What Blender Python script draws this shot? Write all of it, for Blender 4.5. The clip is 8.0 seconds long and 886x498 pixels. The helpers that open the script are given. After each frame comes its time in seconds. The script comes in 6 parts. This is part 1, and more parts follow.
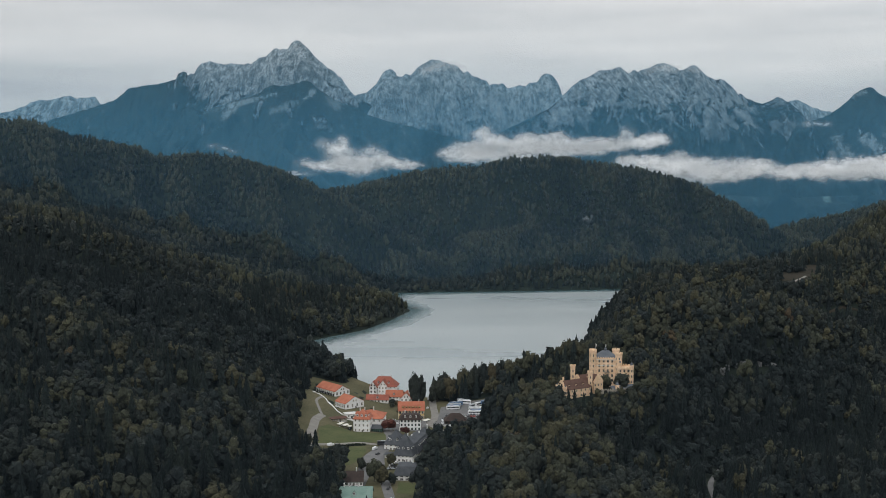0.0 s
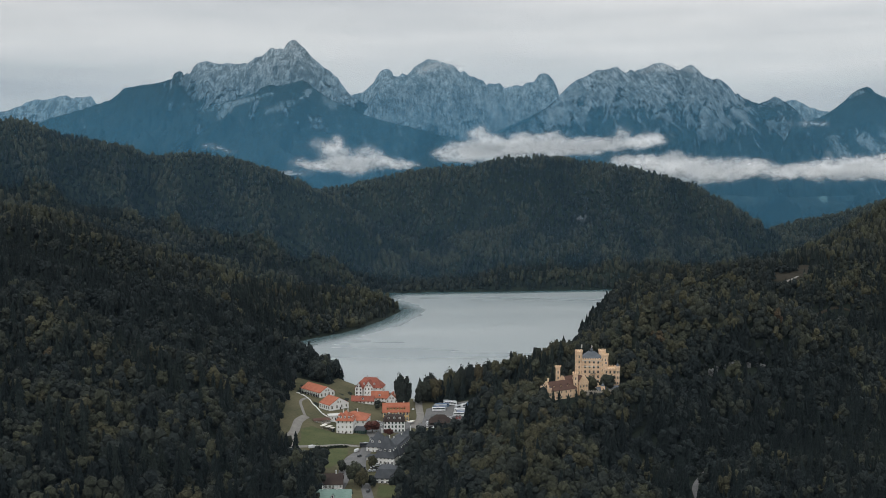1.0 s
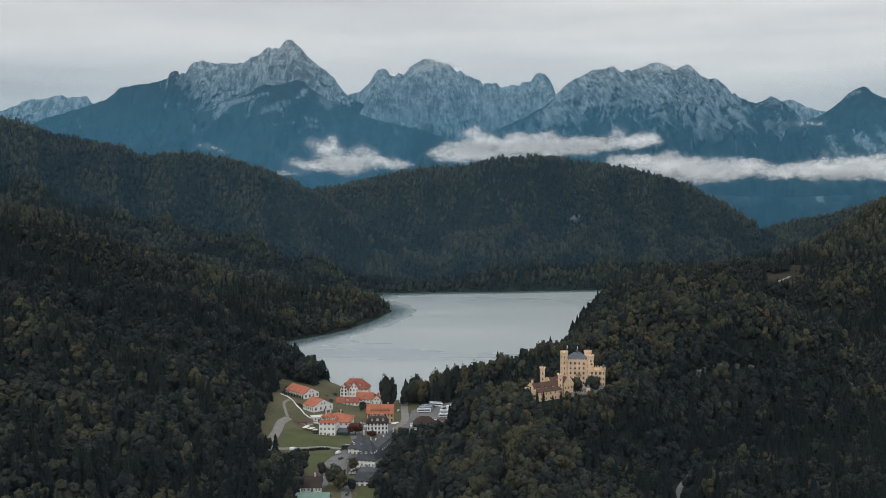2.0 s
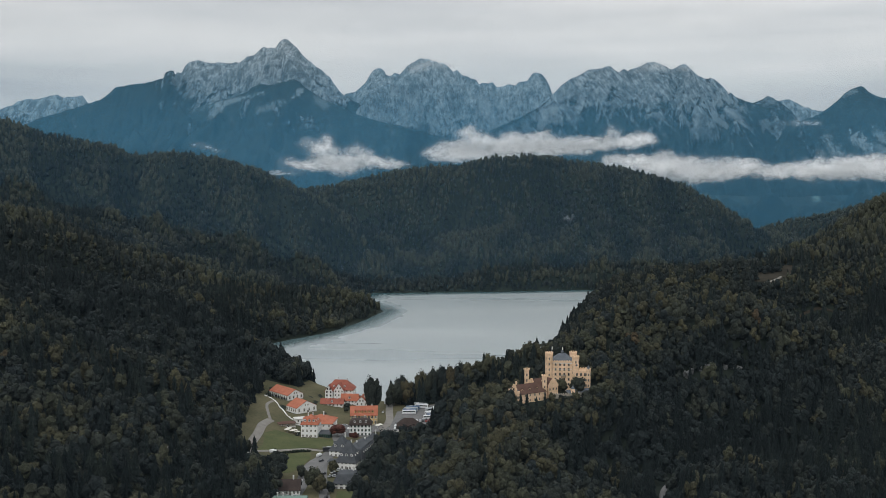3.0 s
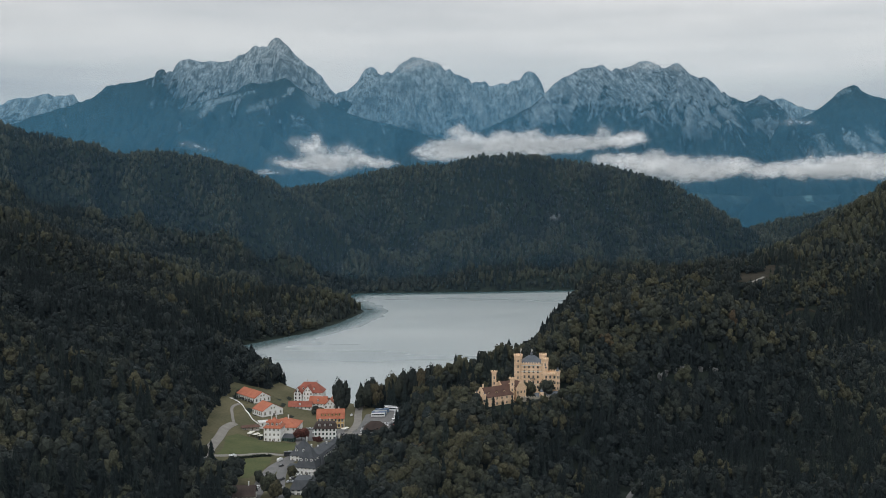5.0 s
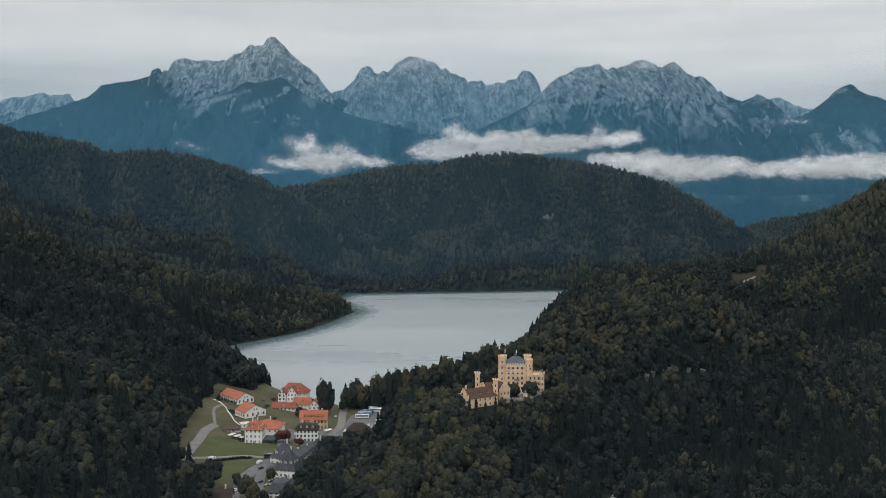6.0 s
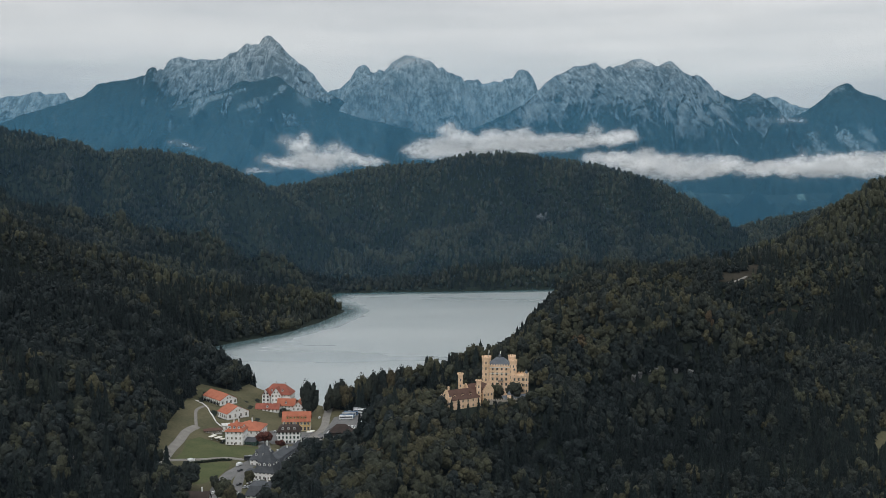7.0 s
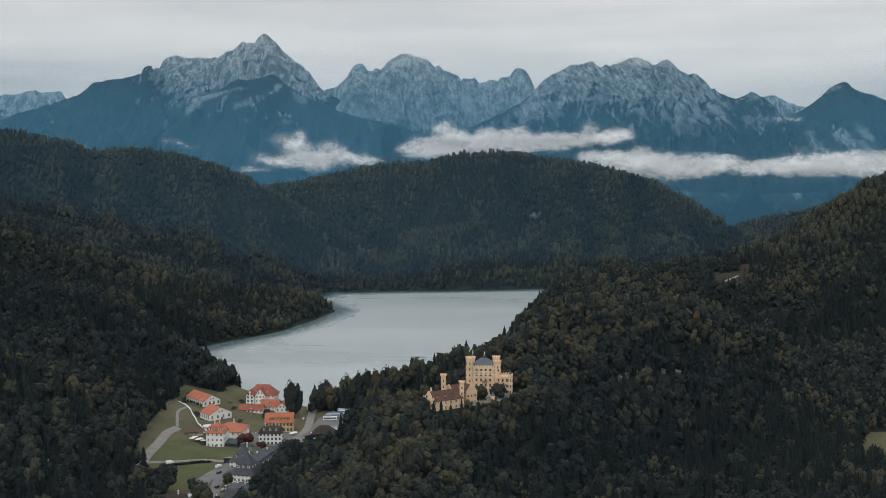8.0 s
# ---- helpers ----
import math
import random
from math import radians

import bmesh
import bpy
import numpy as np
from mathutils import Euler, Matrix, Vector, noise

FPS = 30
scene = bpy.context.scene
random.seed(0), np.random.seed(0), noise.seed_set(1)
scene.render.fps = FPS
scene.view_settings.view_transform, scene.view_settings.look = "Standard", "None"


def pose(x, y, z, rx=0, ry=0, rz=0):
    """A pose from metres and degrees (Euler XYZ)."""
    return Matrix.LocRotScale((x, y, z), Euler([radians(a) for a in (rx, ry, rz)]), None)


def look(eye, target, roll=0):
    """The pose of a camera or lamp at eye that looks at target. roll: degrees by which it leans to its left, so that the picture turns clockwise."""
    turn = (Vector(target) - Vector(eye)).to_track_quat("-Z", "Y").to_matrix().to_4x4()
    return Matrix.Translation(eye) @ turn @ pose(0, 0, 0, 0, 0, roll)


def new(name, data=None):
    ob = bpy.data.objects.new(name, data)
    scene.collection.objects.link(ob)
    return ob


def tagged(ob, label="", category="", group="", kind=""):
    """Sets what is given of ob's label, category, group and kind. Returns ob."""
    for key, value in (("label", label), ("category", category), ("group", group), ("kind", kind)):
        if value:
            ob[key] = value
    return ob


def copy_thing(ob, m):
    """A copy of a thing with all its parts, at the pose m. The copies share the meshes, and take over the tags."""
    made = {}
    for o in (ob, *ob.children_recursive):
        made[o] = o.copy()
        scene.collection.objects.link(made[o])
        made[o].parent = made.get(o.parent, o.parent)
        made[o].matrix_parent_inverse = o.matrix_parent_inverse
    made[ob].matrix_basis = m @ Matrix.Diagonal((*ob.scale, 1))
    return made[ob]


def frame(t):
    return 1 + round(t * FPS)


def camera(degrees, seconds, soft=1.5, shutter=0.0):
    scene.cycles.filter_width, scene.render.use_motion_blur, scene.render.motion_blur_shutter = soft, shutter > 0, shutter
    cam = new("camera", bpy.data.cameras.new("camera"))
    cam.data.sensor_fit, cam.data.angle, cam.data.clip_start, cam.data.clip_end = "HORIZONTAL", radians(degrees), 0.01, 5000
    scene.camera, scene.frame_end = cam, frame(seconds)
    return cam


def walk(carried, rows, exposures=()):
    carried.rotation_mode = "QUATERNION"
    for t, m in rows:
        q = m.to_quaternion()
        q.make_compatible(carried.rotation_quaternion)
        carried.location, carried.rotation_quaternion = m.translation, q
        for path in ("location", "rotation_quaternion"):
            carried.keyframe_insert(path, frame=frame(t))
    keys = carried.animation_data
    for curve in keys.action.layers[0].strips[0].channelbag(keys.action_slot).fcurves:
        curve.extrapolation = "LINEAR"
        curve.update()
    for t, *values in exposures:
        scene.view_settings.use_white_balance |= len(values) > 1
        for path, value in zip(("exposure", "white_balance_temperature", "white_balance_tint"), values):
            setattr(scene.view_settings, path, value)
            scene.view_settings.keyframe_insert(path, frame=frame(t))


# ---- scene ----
cam = camera(45.0, 8.0, soft=0.85)
# seconds, metres right / ahead / up from the start, yaw, pitch
ROWS = [
    (0.0, 0.0, 0.0, 0.0, 0.0, 0.0), (0.5, 6.2, 4.24, -0.05, -0.011, 0.001), (1.0, 12.39, 8.46, -0.07, -0.026, 0.002),
    (1.5, 18.59, 12.66, -0.07, -0.043, 0.002), (2.0, 24.78, 16.83, -0.04, -0.063, 0.002), (2.5, 30.97, 20.99, 0.02, -0.085, 0.0),
    (3.0, 37.16, 25.13, 0.1, -0.109, -0.003), (3.5, 43.34, 29.25, 0.21, -0.133, -0.008), (4.0, 49.53, 33.34, 0.35, -0.158, -0.015),
    (4.5, 55.71, 37.42, 0.51, -0.183, -0.025), (5.0, 61.9, 41.48, 0.7, -0.208, -0.037), (5.5, 68.08, 45.51, 0.92, -0.232, -0.053),
    (6.0, 74.25, 49.53, 1.16, -0.254, -0.072), (6.5, 80.43, 53.53, 1.43, -0.274, -0.094), (7.0, 86.61, 57.5, 1.73, -0.292, -0.121),
    (7.5, 92.78, 61.46, 2.05, -0.308, -0.151), (8.0, 98.95, 65.39, 2.4, -0.319, -0.187),
]
EYE, TILT = 225.0, -4.65
walk(cam, [(t, pose(0, 0, EYE, TILT) @ pose(x, y, z, 90 + pitch, 0, yaw)) for t, x, y, z, yaw, pitch in ROWS], [(0.0, 0.0, 6350, 10), (8.0, 0.0, 6350, 10)])

# ---- world and light: an overcast afternoon ----
world = bpy.data.worlds.new("overcast_sky")
scene.world = world
world.use_nodes = True
wn, wl = world.node_tree.nodes, world.node_tree.links
wn.clear()
w_out, w_mix = wn.new("ShaderNodeOutputWorld"), wn.new("ShaderNodeMixShader")
w_blue, w_grey = wn.new("ShaderNodeBackground"), wn.new("ShaderNodeBackground")
w_sky = wn.new("ShaderNodeTexSky")
w_sky.sky_type, w_sky.sun_disc, w_sky.sun_elevation, w_sky.sun_rotation = "NISHITA", False, radians(41), radians(209)
w_blue.inputs["Strength"].default_value = 0.07
w_grey.inputs["Strength"].default_value = 1.0
w_mix.inputs[0].default_value = 0.9
w_co, w_map, w_noise, w_ramp = wn.new("ShaderNodeTexCoord"), wn.new("ShaderNodeMapping"), wn.new("ShaderNodeTexNoise"), wn.new("ShaderNodeValToRGB")
w_map.inputs["Scale"].default_value = (1.3, 1.3, 16.0)
w_map.inputs["Rotation"].default_value = (0.0, radians(2.0), 0.0)
w_noise.inputs["Scale"].default_value, w_noise.inputs["Detail"].default_value = 1.6, 5.0
w_ramp.color_ramp.elements[0].position, w_ramp.color_ramp.elements[0].color = 0.32, (0.53, 0.55, 0.56, 1)
w_ramp.color_ramp.elements[1].position, w_ramp.color_ramp.elements[1].color = 0.68, (0.82, 0.81, 0.785, 1)
wl.new(w_co.outputs["Generated"], w_map.inputs["Vector"])
wl.new(w_map.outputs[0], w_noise.inputs["Vector"])
wl.new(w_noise.outputs["Fac"], w_ramp.inputs[0])
# an overcast sky is brighter overhead than at the horizon
w_split, w_lift, w_clamp = wn.new("ShaderNodeSeparateXYZ"), wn.new("ShaderNodeMath"), wn.new("ShaderNodeMath")
w_lift.operation, w_clamp.operation = "MULTIPLY_ADD", "MAXIMUM"
w_lift.inputs[1].default_value, w_lift.inputs[2].default_value, w_clamp.inputs[1].default_value = 1.25, 0.90, 0.90
wl.new(w_co.outputs["Generated"], w_split.inputs[0])
wl.new(w_split.outputs[2], w_lift.inputs[0])
wl.new(w_lift.outputs[0], w_clamp.inputs[0])
wl.new(w_clamp.outputs[0], w_grey.inputs["Strength"])
wl.new(w_ramp.outputs[0], w_grey.inputs["Color"])
wl.new(w_sky.outputs[0], w_blue.inputs["Color"])
wl.new(w_blue.outputs[0], w_mix.inputs[1])
wl.new(w_grey.outputs[0], w_mix.inputs[2])
wl.new(w_mix.outputs[0], w_out.inputs[0])

sun = new("sun", bpy.data.lights.new("sun", "SUN"))
sun.data.energy, sun.data.angle, sun.data.color = 0.8, radians(14), (1.0, 0.95, 0.88)
sun.matrix_world = look((-420, -750, 760), (0, 0, 0))
scene.view_settings.exposure = 0.0


# ---- materials ----
class Nodes:
    """A short way to write a node material."""

    def __init__(self, name, rough=0.8, metal=0.0, spec=0.3):
        self.mat = bpy.data.materials.new(name)
        self.mat.use_nodes = True
        self.tree = self.mat.node_tree
        self.bsdf = self.tree.nodes["Principled BSDF"]
        self.put(rough, self.bsdf.inputs["Roughness"])
        self.put(metal, self.bsdf.inputs["Metallic"])
        self.put(spec, self.bsdf.inputs["Specular IOR Level"])

    def node(self, kind):
        return self.tree.nodes.new(kind)

    def put(self, value, socket):
        if isinstance(value, bpy.types.NodeSocket):
            self.tree.links.new(value, socket)
        else:
            socket.default_value = value

    def position(self, scale=(1, 1, 1), local=False):
        if local:
            source = self.node("ShaderNodeTexCoord").outputs["Object"]
        else:
            source = self.node("ShaderNodeNewGeometry").outputs["Position"]
        m = self.node("ShaderNodeMapping")
        self.put(source, m.inputs["Vector"])
        m.inputs["Scale"].default_value = scale
        return m.outputs[0]

    def noise(self, metres, detail=4.0, vector=None, rough=0.55):
        n = self.node("ShaderNodeTexNoise")
        self.put(vector if vector is not None else self.position(), n.inputs["Vector"])
        n.inputs["Scale"].default_value, n.inputs["Detail"].default_value, n.inputs["Roughness"].default_value = 1.0 / metres, detail, rough
        return n.outputs["Fac"]

    def ramp(self, fac, *stops):
        r = self.node("ShaderNodeValToRGB")
        e = r.color_ramp.elements
        while len(e) < len(stops):
            e.new(0.5)
        for el, (p, c) in zip(e, stops):
            el.position, el.color = p, (*c, 1) if len(c) == 3 else c
        self.put(fac, r.inputs[0])
        return r.outputs[0]

    def step(self, fac, a, b):
        r = self.node("ShaderNodeMapRange")
        r.interpolation_type = "SMOOTHSTEP"
        self.put(fac, r.inputs["Value"])
        r.inputs["From Min"].default_value, r.inputs["From Max"].default_value = a, b
        return r.outputs[0]

    def math(self, op, a, b):
        m = self.node("ShaderNodeMath")
        m.operation = op
        self.put(a, m.inputs[0])
        self.put(b, m.inputs[1])
        return m.outputs[0]

    def mix(self, fac, a, b, blend="MIX"):
        m = self.node("ShaderNodeMix")
        m.data_type, m.blend_type = "RGBA", blend
        self.put(fac, m.inputs[0])
        for v, i in ((a, 6), (b, 7)):
            self.put((*v, 1) if isinstance(v, tuple) and len(v) == 3 else v, m.inputs[i])
        return m.outputs[2]

    def split(self, vector):
        s = self.node("ShaderNodeSeparateXYZ")
        self.put(vector, s.inputs[0])
        return s.outputs

    def bump(self, fac, strength, distance):
        b = self.node("ShaderNodeBump")
        b.inputs["Strength"].default_value, b.inputs["Distance"].default_value = strength, distance
        self.put(fac, b.inputs["Height"])
        self.put(b.outputs[0], self.bsdf.inputs["Normal"])

    def colour(self, value):
        self.put((*value, 1) if isinstance(value, tuple) and len(value) == 3 else value, self.bsdf.inputs["Base Color"])
        return self


def grained(name, dark, light, metres, rough=0.8, fine=None, spec=0.3, bump=0.0, local=False, metal=0.0):
    """A surface whose colour wanders between two shades at two scales, with a fine relief."""
    n = Nodes(name, rough, metal, spec)
    v = n.position(local=local)
    broad = n.noise(metres, 4, v)
    small = n.noise(fine or metres / 9, 3, v)
    n.colour(n.ramp(n.math("ADD", n.math("MULTIPLY", broad, 0.6), n.math("MULTIPLY", small, 0.4)), (0.36, dark), (0.64, light)))
    if bump:
        n.bump(small, bump, (fine or metres / 9) * 0.4)
    return n.mat


def foliage(name, stops, by_attribute):
    """Leaves: one colour a tree, with a shade of its own for every clump."""
    n = Nodes(name, 0.75, 0.0, 0.15)
    if by_attribute:
        a = n.node("ShaderNodeAttribute")
        a.attribute_name = "tint"
        tint = a.outputs["Fac"]
    else:
        tint = n.node("ShaderNodeObjectInfo").outputs["Random"]
    base = n.ramp(tint, *stops)
    island = n.node("ShaderNodeNewGeometry").outputs["Random Per Island"]
    shade = n.ramp(island, (0.0, (0.80, 0.81, 0.83)), (1.0, (1.22, 1.20, 1.16)))
    clump = n.noise(1.3, 6, None, 0.7)
    shade = n.mix(1.0, shade, n.ramp(clump, (0.34, (0.50, 0.52, 0.55)), (0.68, (1.52, 1.49, 1.38))), "MULTIPLY")
    n.colour(n.mix(1.0, base, shade, "MULTIPLY"))
    n.bump(clump, 1.0, 1.4)
    return n.mat


BROAD_STOPS = ((0.0, (0.0147, 0.0211, 0.0226)), (0.4, (0.0250, 0.0307, 0.0273)), (0.7, (0.0449, 0.0493, 0.0331)), (0.88, (0.0571, 0.0552, 0.0337)), (1.0, (0.0653, 0.0483, 0.0296)))
FIR_STOPS = ((0.0, (0.0094, 0.0150, 0.0163)), (0.6, (0.0137, 0.0209, 0.0212)), (1.0, (0.0219, 0.0300, 0.0261)))
M_BROAD, M_FIR = foliage("broadleaf_foliage", BROAD_STOPS, True), foliage("conifer_needles", FIR_STOPS, True)
ONE_STOPS = tuple((p, c) for p, (_, c) in zip((0.0, 0.42, 0.76, 0.94, 1.0), BROAD_STOPS))
M_BROAD_ONE, M_FIR_ONE = foliage("broadleaf_tree_foliage", ONE_STOPS, False), foliage("conifer_tree_needles", FIR_STOPS, False)
M_BARK = grained("bark", (0.05, 0.042, 0.035), (0.12, 0.10, 0.085), 0.6, 0.9, 0.08, bump=0.5)
M_SOIL = grained("forest_floor", (0.010, 0.015, 0.012), (0.020, 0.026, 0.020), 22, 0.95, 2.0, 0.1)


def mountain_material(name, tree_line, forest, rock, pale, wooded=None, lean=0.0, gullies=0.6, scars=()):
    """Limestone above, dark forest below, with screes running down between; scars are bare strips (x0, z0, x1, z1, half width, strength)."""
    n = Nodes(name, 0.95, 0.0, 0.05)
    geo = n.node("ShaderNodeNewGeometry")
    pos, nor = n.split(geo.outputs["Position"]), n.split(geo.outputs["Normal"])
    broad, small, grit = n.noise(190, 6), n.noise(26, 7, None, 0.68), n.noise(8, 5, None, 0.65)
    # coordinates that run down the fall of the slope, so that streaks lean with it
    fall = n.node("ShaderNodeCombineXYZ")
    n.put(n.math("ADD", pos[0], n.math("MULTIPLY", pos[2], lean)), fall.inputs[0])
    n.put(n.math("MULTIPLY", pos[1], 0.25), fall.inputs[1])
    n.put(n.math("MULTIPLY", pos[2], 0.26), fall.inputs[2])
    streak = n.noise(10, 7, fall.outputs[0], 0.72)
    gully = n.noise(34, 4, fall.outputs[0], 0.6)
    slant = n.noise(30, 7, n.position((0.75, 0.3, 0.5)), 0.7)
    line = n.math("ADD", n.math("MULTIPLY", n.math("SUBTRACT", broad, 0.5), 260.0), n.math("MULTIPLY", n.math("SUBTRACT", slant, 0.5), 430.0))
    line = n.math("ADD", line, n.math("MULTIPLY", n.math("SUBTRACT", gully, 0.5), 260.0))
    steep = n.math("MULTIPLY", n.math("SUBTRACT", 0.66, nor[2]), 300.0)
    if wooded:  # a flank where the forest climbs higher: from x, to x, metres
        line = n.math("SUBTRACT", line, n.math("MULTIPLY", n.step(pos[0], wooded[0], wooded[1]), wooded[2]))
    bare = n.step(n.math("ADD", n.math("ADD", pos[2], line), steep), tree_line - 45, tree_line + 50)
    tone = n.math("ADD", n.math("ADD", n.math("MULTIPLY", streak, 0.46), n.math("MULTIPLY", small, 0.34)), n.math("MULTIPLY", grit, 0.2))
    stone = n.mix(n.step(tone, 0.43, 0.57), tuple(c * 0.8 for c in rock), tuple(c * 1.12 for c in pale))
    green = n.math("ADD", n.math("MULTIPLY", slant, 0.6), n.math("MULTIPLY", gully, 0.4))
    stone = n.mix(n.math("MULTIPLY", n.step(green, 0.50, 0.58), 0.7), stone, tuple(0.5 * (a + b) for a, b in zip(forest, rock)))
    wood = n.mix(n.step(n.math("ADD", n.math("MULTIPLY", small, 0.6), n.math("MULTIPLY", grit, 0.4)), 0.38, 0.64), tuple(c * 0.75 for c in forest), tuple(c * 1.35 for c in forest))
    scree = n.math("MULTIPLY", n.step(gully, 0.60, 0.66), n.step(streak, 0.44, 0.60))
    wood = n.mix(n.math("MULTIPLY", n.math("MULTIPLY", scree, n.step(broad, 0.44, 0.60)), gullies), wood, pale)
    colour = n.mix(bare, wood, stone)
    ragged = n.math("SUBTRACT", n.math("ADD", streak, small), 1.0)
    for x0, z0, x1, z1, half, strength in scars:
        long = math.hypot(x1 - x0, z1 - z0)
        ux, uz = (x1 - x0) / long, (z1 - z0) / long
        dx, dz = n.math("SUBTRACT", pos[0], (x0 + x1) / 2), n.math("SUBTRACT", pos[2], (z0 + z1) / 2)
        along = n.math("ABSOLUTE", n.math("ADD", n.math("MULTIPLY", dx, ux), n.math("MULTIPLY", dz, uz)), 0)
        across = n.math("ABSOLUTE", n.math("SUBTRACT", n.math("MULTIPLY", dx, uz), n.math("MULTIPLY", dz, ux)), 0)
        shape = n.math("ADD", n.math("POWER", n.math("DIVIDE", along, long / 2), 2.0), n.math("POWER", n.math("DIVIDE", across, half), 2.0))
        shape = n.math("ADD", shape, n.math("MULTIPLY", n.math("ADD", ragged, n.math("SUBTRACT", grit, 0.5)), 6.0))
        colour = n.mix(n.math("MULTIPLY", n.step(shape, 1.3, 0.2), 0.7 * strength), colour, tuple(min(0.8, c * 1.15) for c in pale))
    n.colour(colour)
    relief = n.math("ADD", n.math("ADD", small, streak), n.math("MULTIPLY", grit, 0.5))
    n.bump(n.math("MULTIPLY", relief, n.math("ADD", n.math("MULTIPLY", bare, 0.8), 0.2)), 0.9, 12.0)
    return n.mat


def water_material():
    n = Nodes("lake_water", 0.2, 0.0, 0.5)
    n.bsdf.inputs["IOR"].default_value = 2.4
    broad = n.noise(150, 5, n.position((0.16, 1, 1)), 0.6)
    # pale grey base holds the bright sky's reflection, put into the colour
    sky_tone = n.ramp(broad, (0.3, (0.245, 0.288, 0.300)), (0.7, (0.300, 0.334, 0.340)))
    # teal shallows and dark bank reflections, both painted along the shore
    shallow_and_reflection = n.node("ShaderNodeAttribute")
    shallow_and_reflection.attribute_name = "tint"
    n.colour(n.mix(shallow_and_reflection.outputs["Fac"], sky_tone, (0.022, 0.085, 0.098)))
    ripple = n.noise(2.6, 5, n.position((0.45, 1, 1)), 0.65)
    calm = n.math("SUBTRACT", 1.0, shallow_and_reflection.outputs["Fac"])
    rough = n.ramp(broad, (0.3, (0.24,) * 3), (0.7, (0.36,) * 3))
    n.put(n.mix(shallow_and_reflection.outputs["Fac"], rough, (0.07, 0.07, 0.07)), n.bsdf.inputs["Roughness"])
    n.bump(n.math("MULTIPLY", ripple, calm), 0.55, 1.0)
    return n.mat


M_WATER = water_material()

# ---- lie of the land: height over the lake's level, from ridges, valley floor and lake basin ----
TABLES = {}


def value_noise(x, y, cell, seed):
    """Smooth noise in -1..1 on a lattice of that cell size."""
    if seed not in TABLES:
        TABLES[seed] = np.random.RandomState(seed).uniform(-1, 1, (256, 256))
    table = TABLES[seed]
    u, v = np.asarray(x) / cell, np.asarray(y) / cell
    i, j = np.floor(u).astype(int), np.floor(v).astype(int)
    a, b = u - i, v - j
    a, b = a * a * (3 - 2 * a), b * b * (3 - 2 * b)
    p = lambda di, dj: table[(i + di) % 256, (j + dj) % 256]
    return (p(0, 0) * (1 - a) + p(1, 0) * a) * (1 - b) + (p(0, 1) * (1 - a) + p(1, 1) * a) * b


def fractal(x, y, cell, seed, octaves=4, gain=0.5):
    return sum(gain ** k * value_noise(x, y, cell / 2 ** k, seed + k) for k in range(octaves))


def ridged(x, y, cell, seed, octaves=4, gain=0.55):
    return sum(gain ** k * (1 - 2 * abs(value_noise(x, y, cell / 2 ** k, seed + k))) for k in range(octaves))


def smooth(a, b, v):
    t = np.clip((v - a) / (b - a), 0, 1)
    return t * t * (3 - 2 * t)


def ridge(x, y, crest, profile):
    """Height of a ridge: a crest of (x, y, z), falling off on both sides by profile rows of (distance, drop)."""
    dist, drop = zip(*profile)
    last = (drop[-1] - drop[-2]) / (dist[-1] - dist[-2])
    dist, drop = (*dist, dist[-1] + 4000), (*drop, drop[-1] + 4000 * last)
    best = np.full(np.shape(x), -1e9)
    for (x0, y0, z0), (x1, y1, z1) in zip(crest, crest[1:]):
        dx, dy = x1 - x0, y1 - y0
        s = np.clip(((x - x0) * dx + (y - y0) * dy) / (dx * dx + dy * dy), 0, 1)
        d = np.hypot(x - x0 - s * dx, y - y0 - s * dy)
        best = np.maximum(best, z0 + s * (z1 - z0) - np.interp(d, dist, drop))
    return best


def inside(x, y, poly):
    """Signed distance to a closed outline, positive inside."""
    best, ins = np.full(np.shape(x), 1e9), np.zeros(np.shape(x), bool)
    for (x0, y0), (x1, y1) in zip(poly, poly[1:] + poly[:1]):
        dx, dy = x1 - x0, y1 - y0
        s = np.clip(((x - x0) * dx + (y - y0) * dy) / (dx * dx + dy * dy), 0, 1)
        best = np.minimum(best, np.hypot(x - x0 - s * dx, y - y0 - s * dy))
        cross = (y0 > y) != (y1 > y)
        ins ^= cross & (x < x0 + (y - y0) * dx / (dy if dy else 1e-9))
    return np.where(ins, best, -best)


LAKE = [(-14, 1004), (-52, 1032), (-92, 1075), (-130, 1130), (-176, 1210), (-200, 1290), (-158, 1352), (-109, 1420), (-76, 1508), (-50, 1614), (-66, 1660),
        (-110, 1740), (-78, 1832), (20, 1846), (114, 1854), (220, 1872), (327, 1889), (400, 1860), (300, 1600), (196, 1420), (168, 1250), (110, 1070), (40, 1010)]
LEFT_SLOPE = [(-900, -1500, 240), (-900, 1000, 240), (-950, 1500, 224), (-1000, 1800, 236), (-1300, 2300, 300)]
HILL_WEST = [(x, 2150, z) for x, z in ((-1500, 350), (-1053, 320), (-885, 303), (-817, 298), (-739, 273), (-660, 261), (-593, 236), (-548, 232), (-502, 239),
             (-434, 232), (-378, 219), (-322, 193), (-277, 172), (-232, 145), (-164, 106))]
HILL_LAKE = [(x, 2350, z) for x, z in ((-377, 139), (-278, 158), (-166, 170), (-104, 189), (-5, 207), (94, 214), (143, 226), (218, 232), (267, 230), (341, 216),
             (416, 207), (478, 191), (528, 164), (578, 133), (629, 96), (691, 77), (766, 59))]
HILL_BACK = [(x, 2600, z) for x, z in ((765, 51), (820, 58), (902, 86), (984, 97), (1076, 124), (1174, 154), (1323, 195), (1700, 260))]
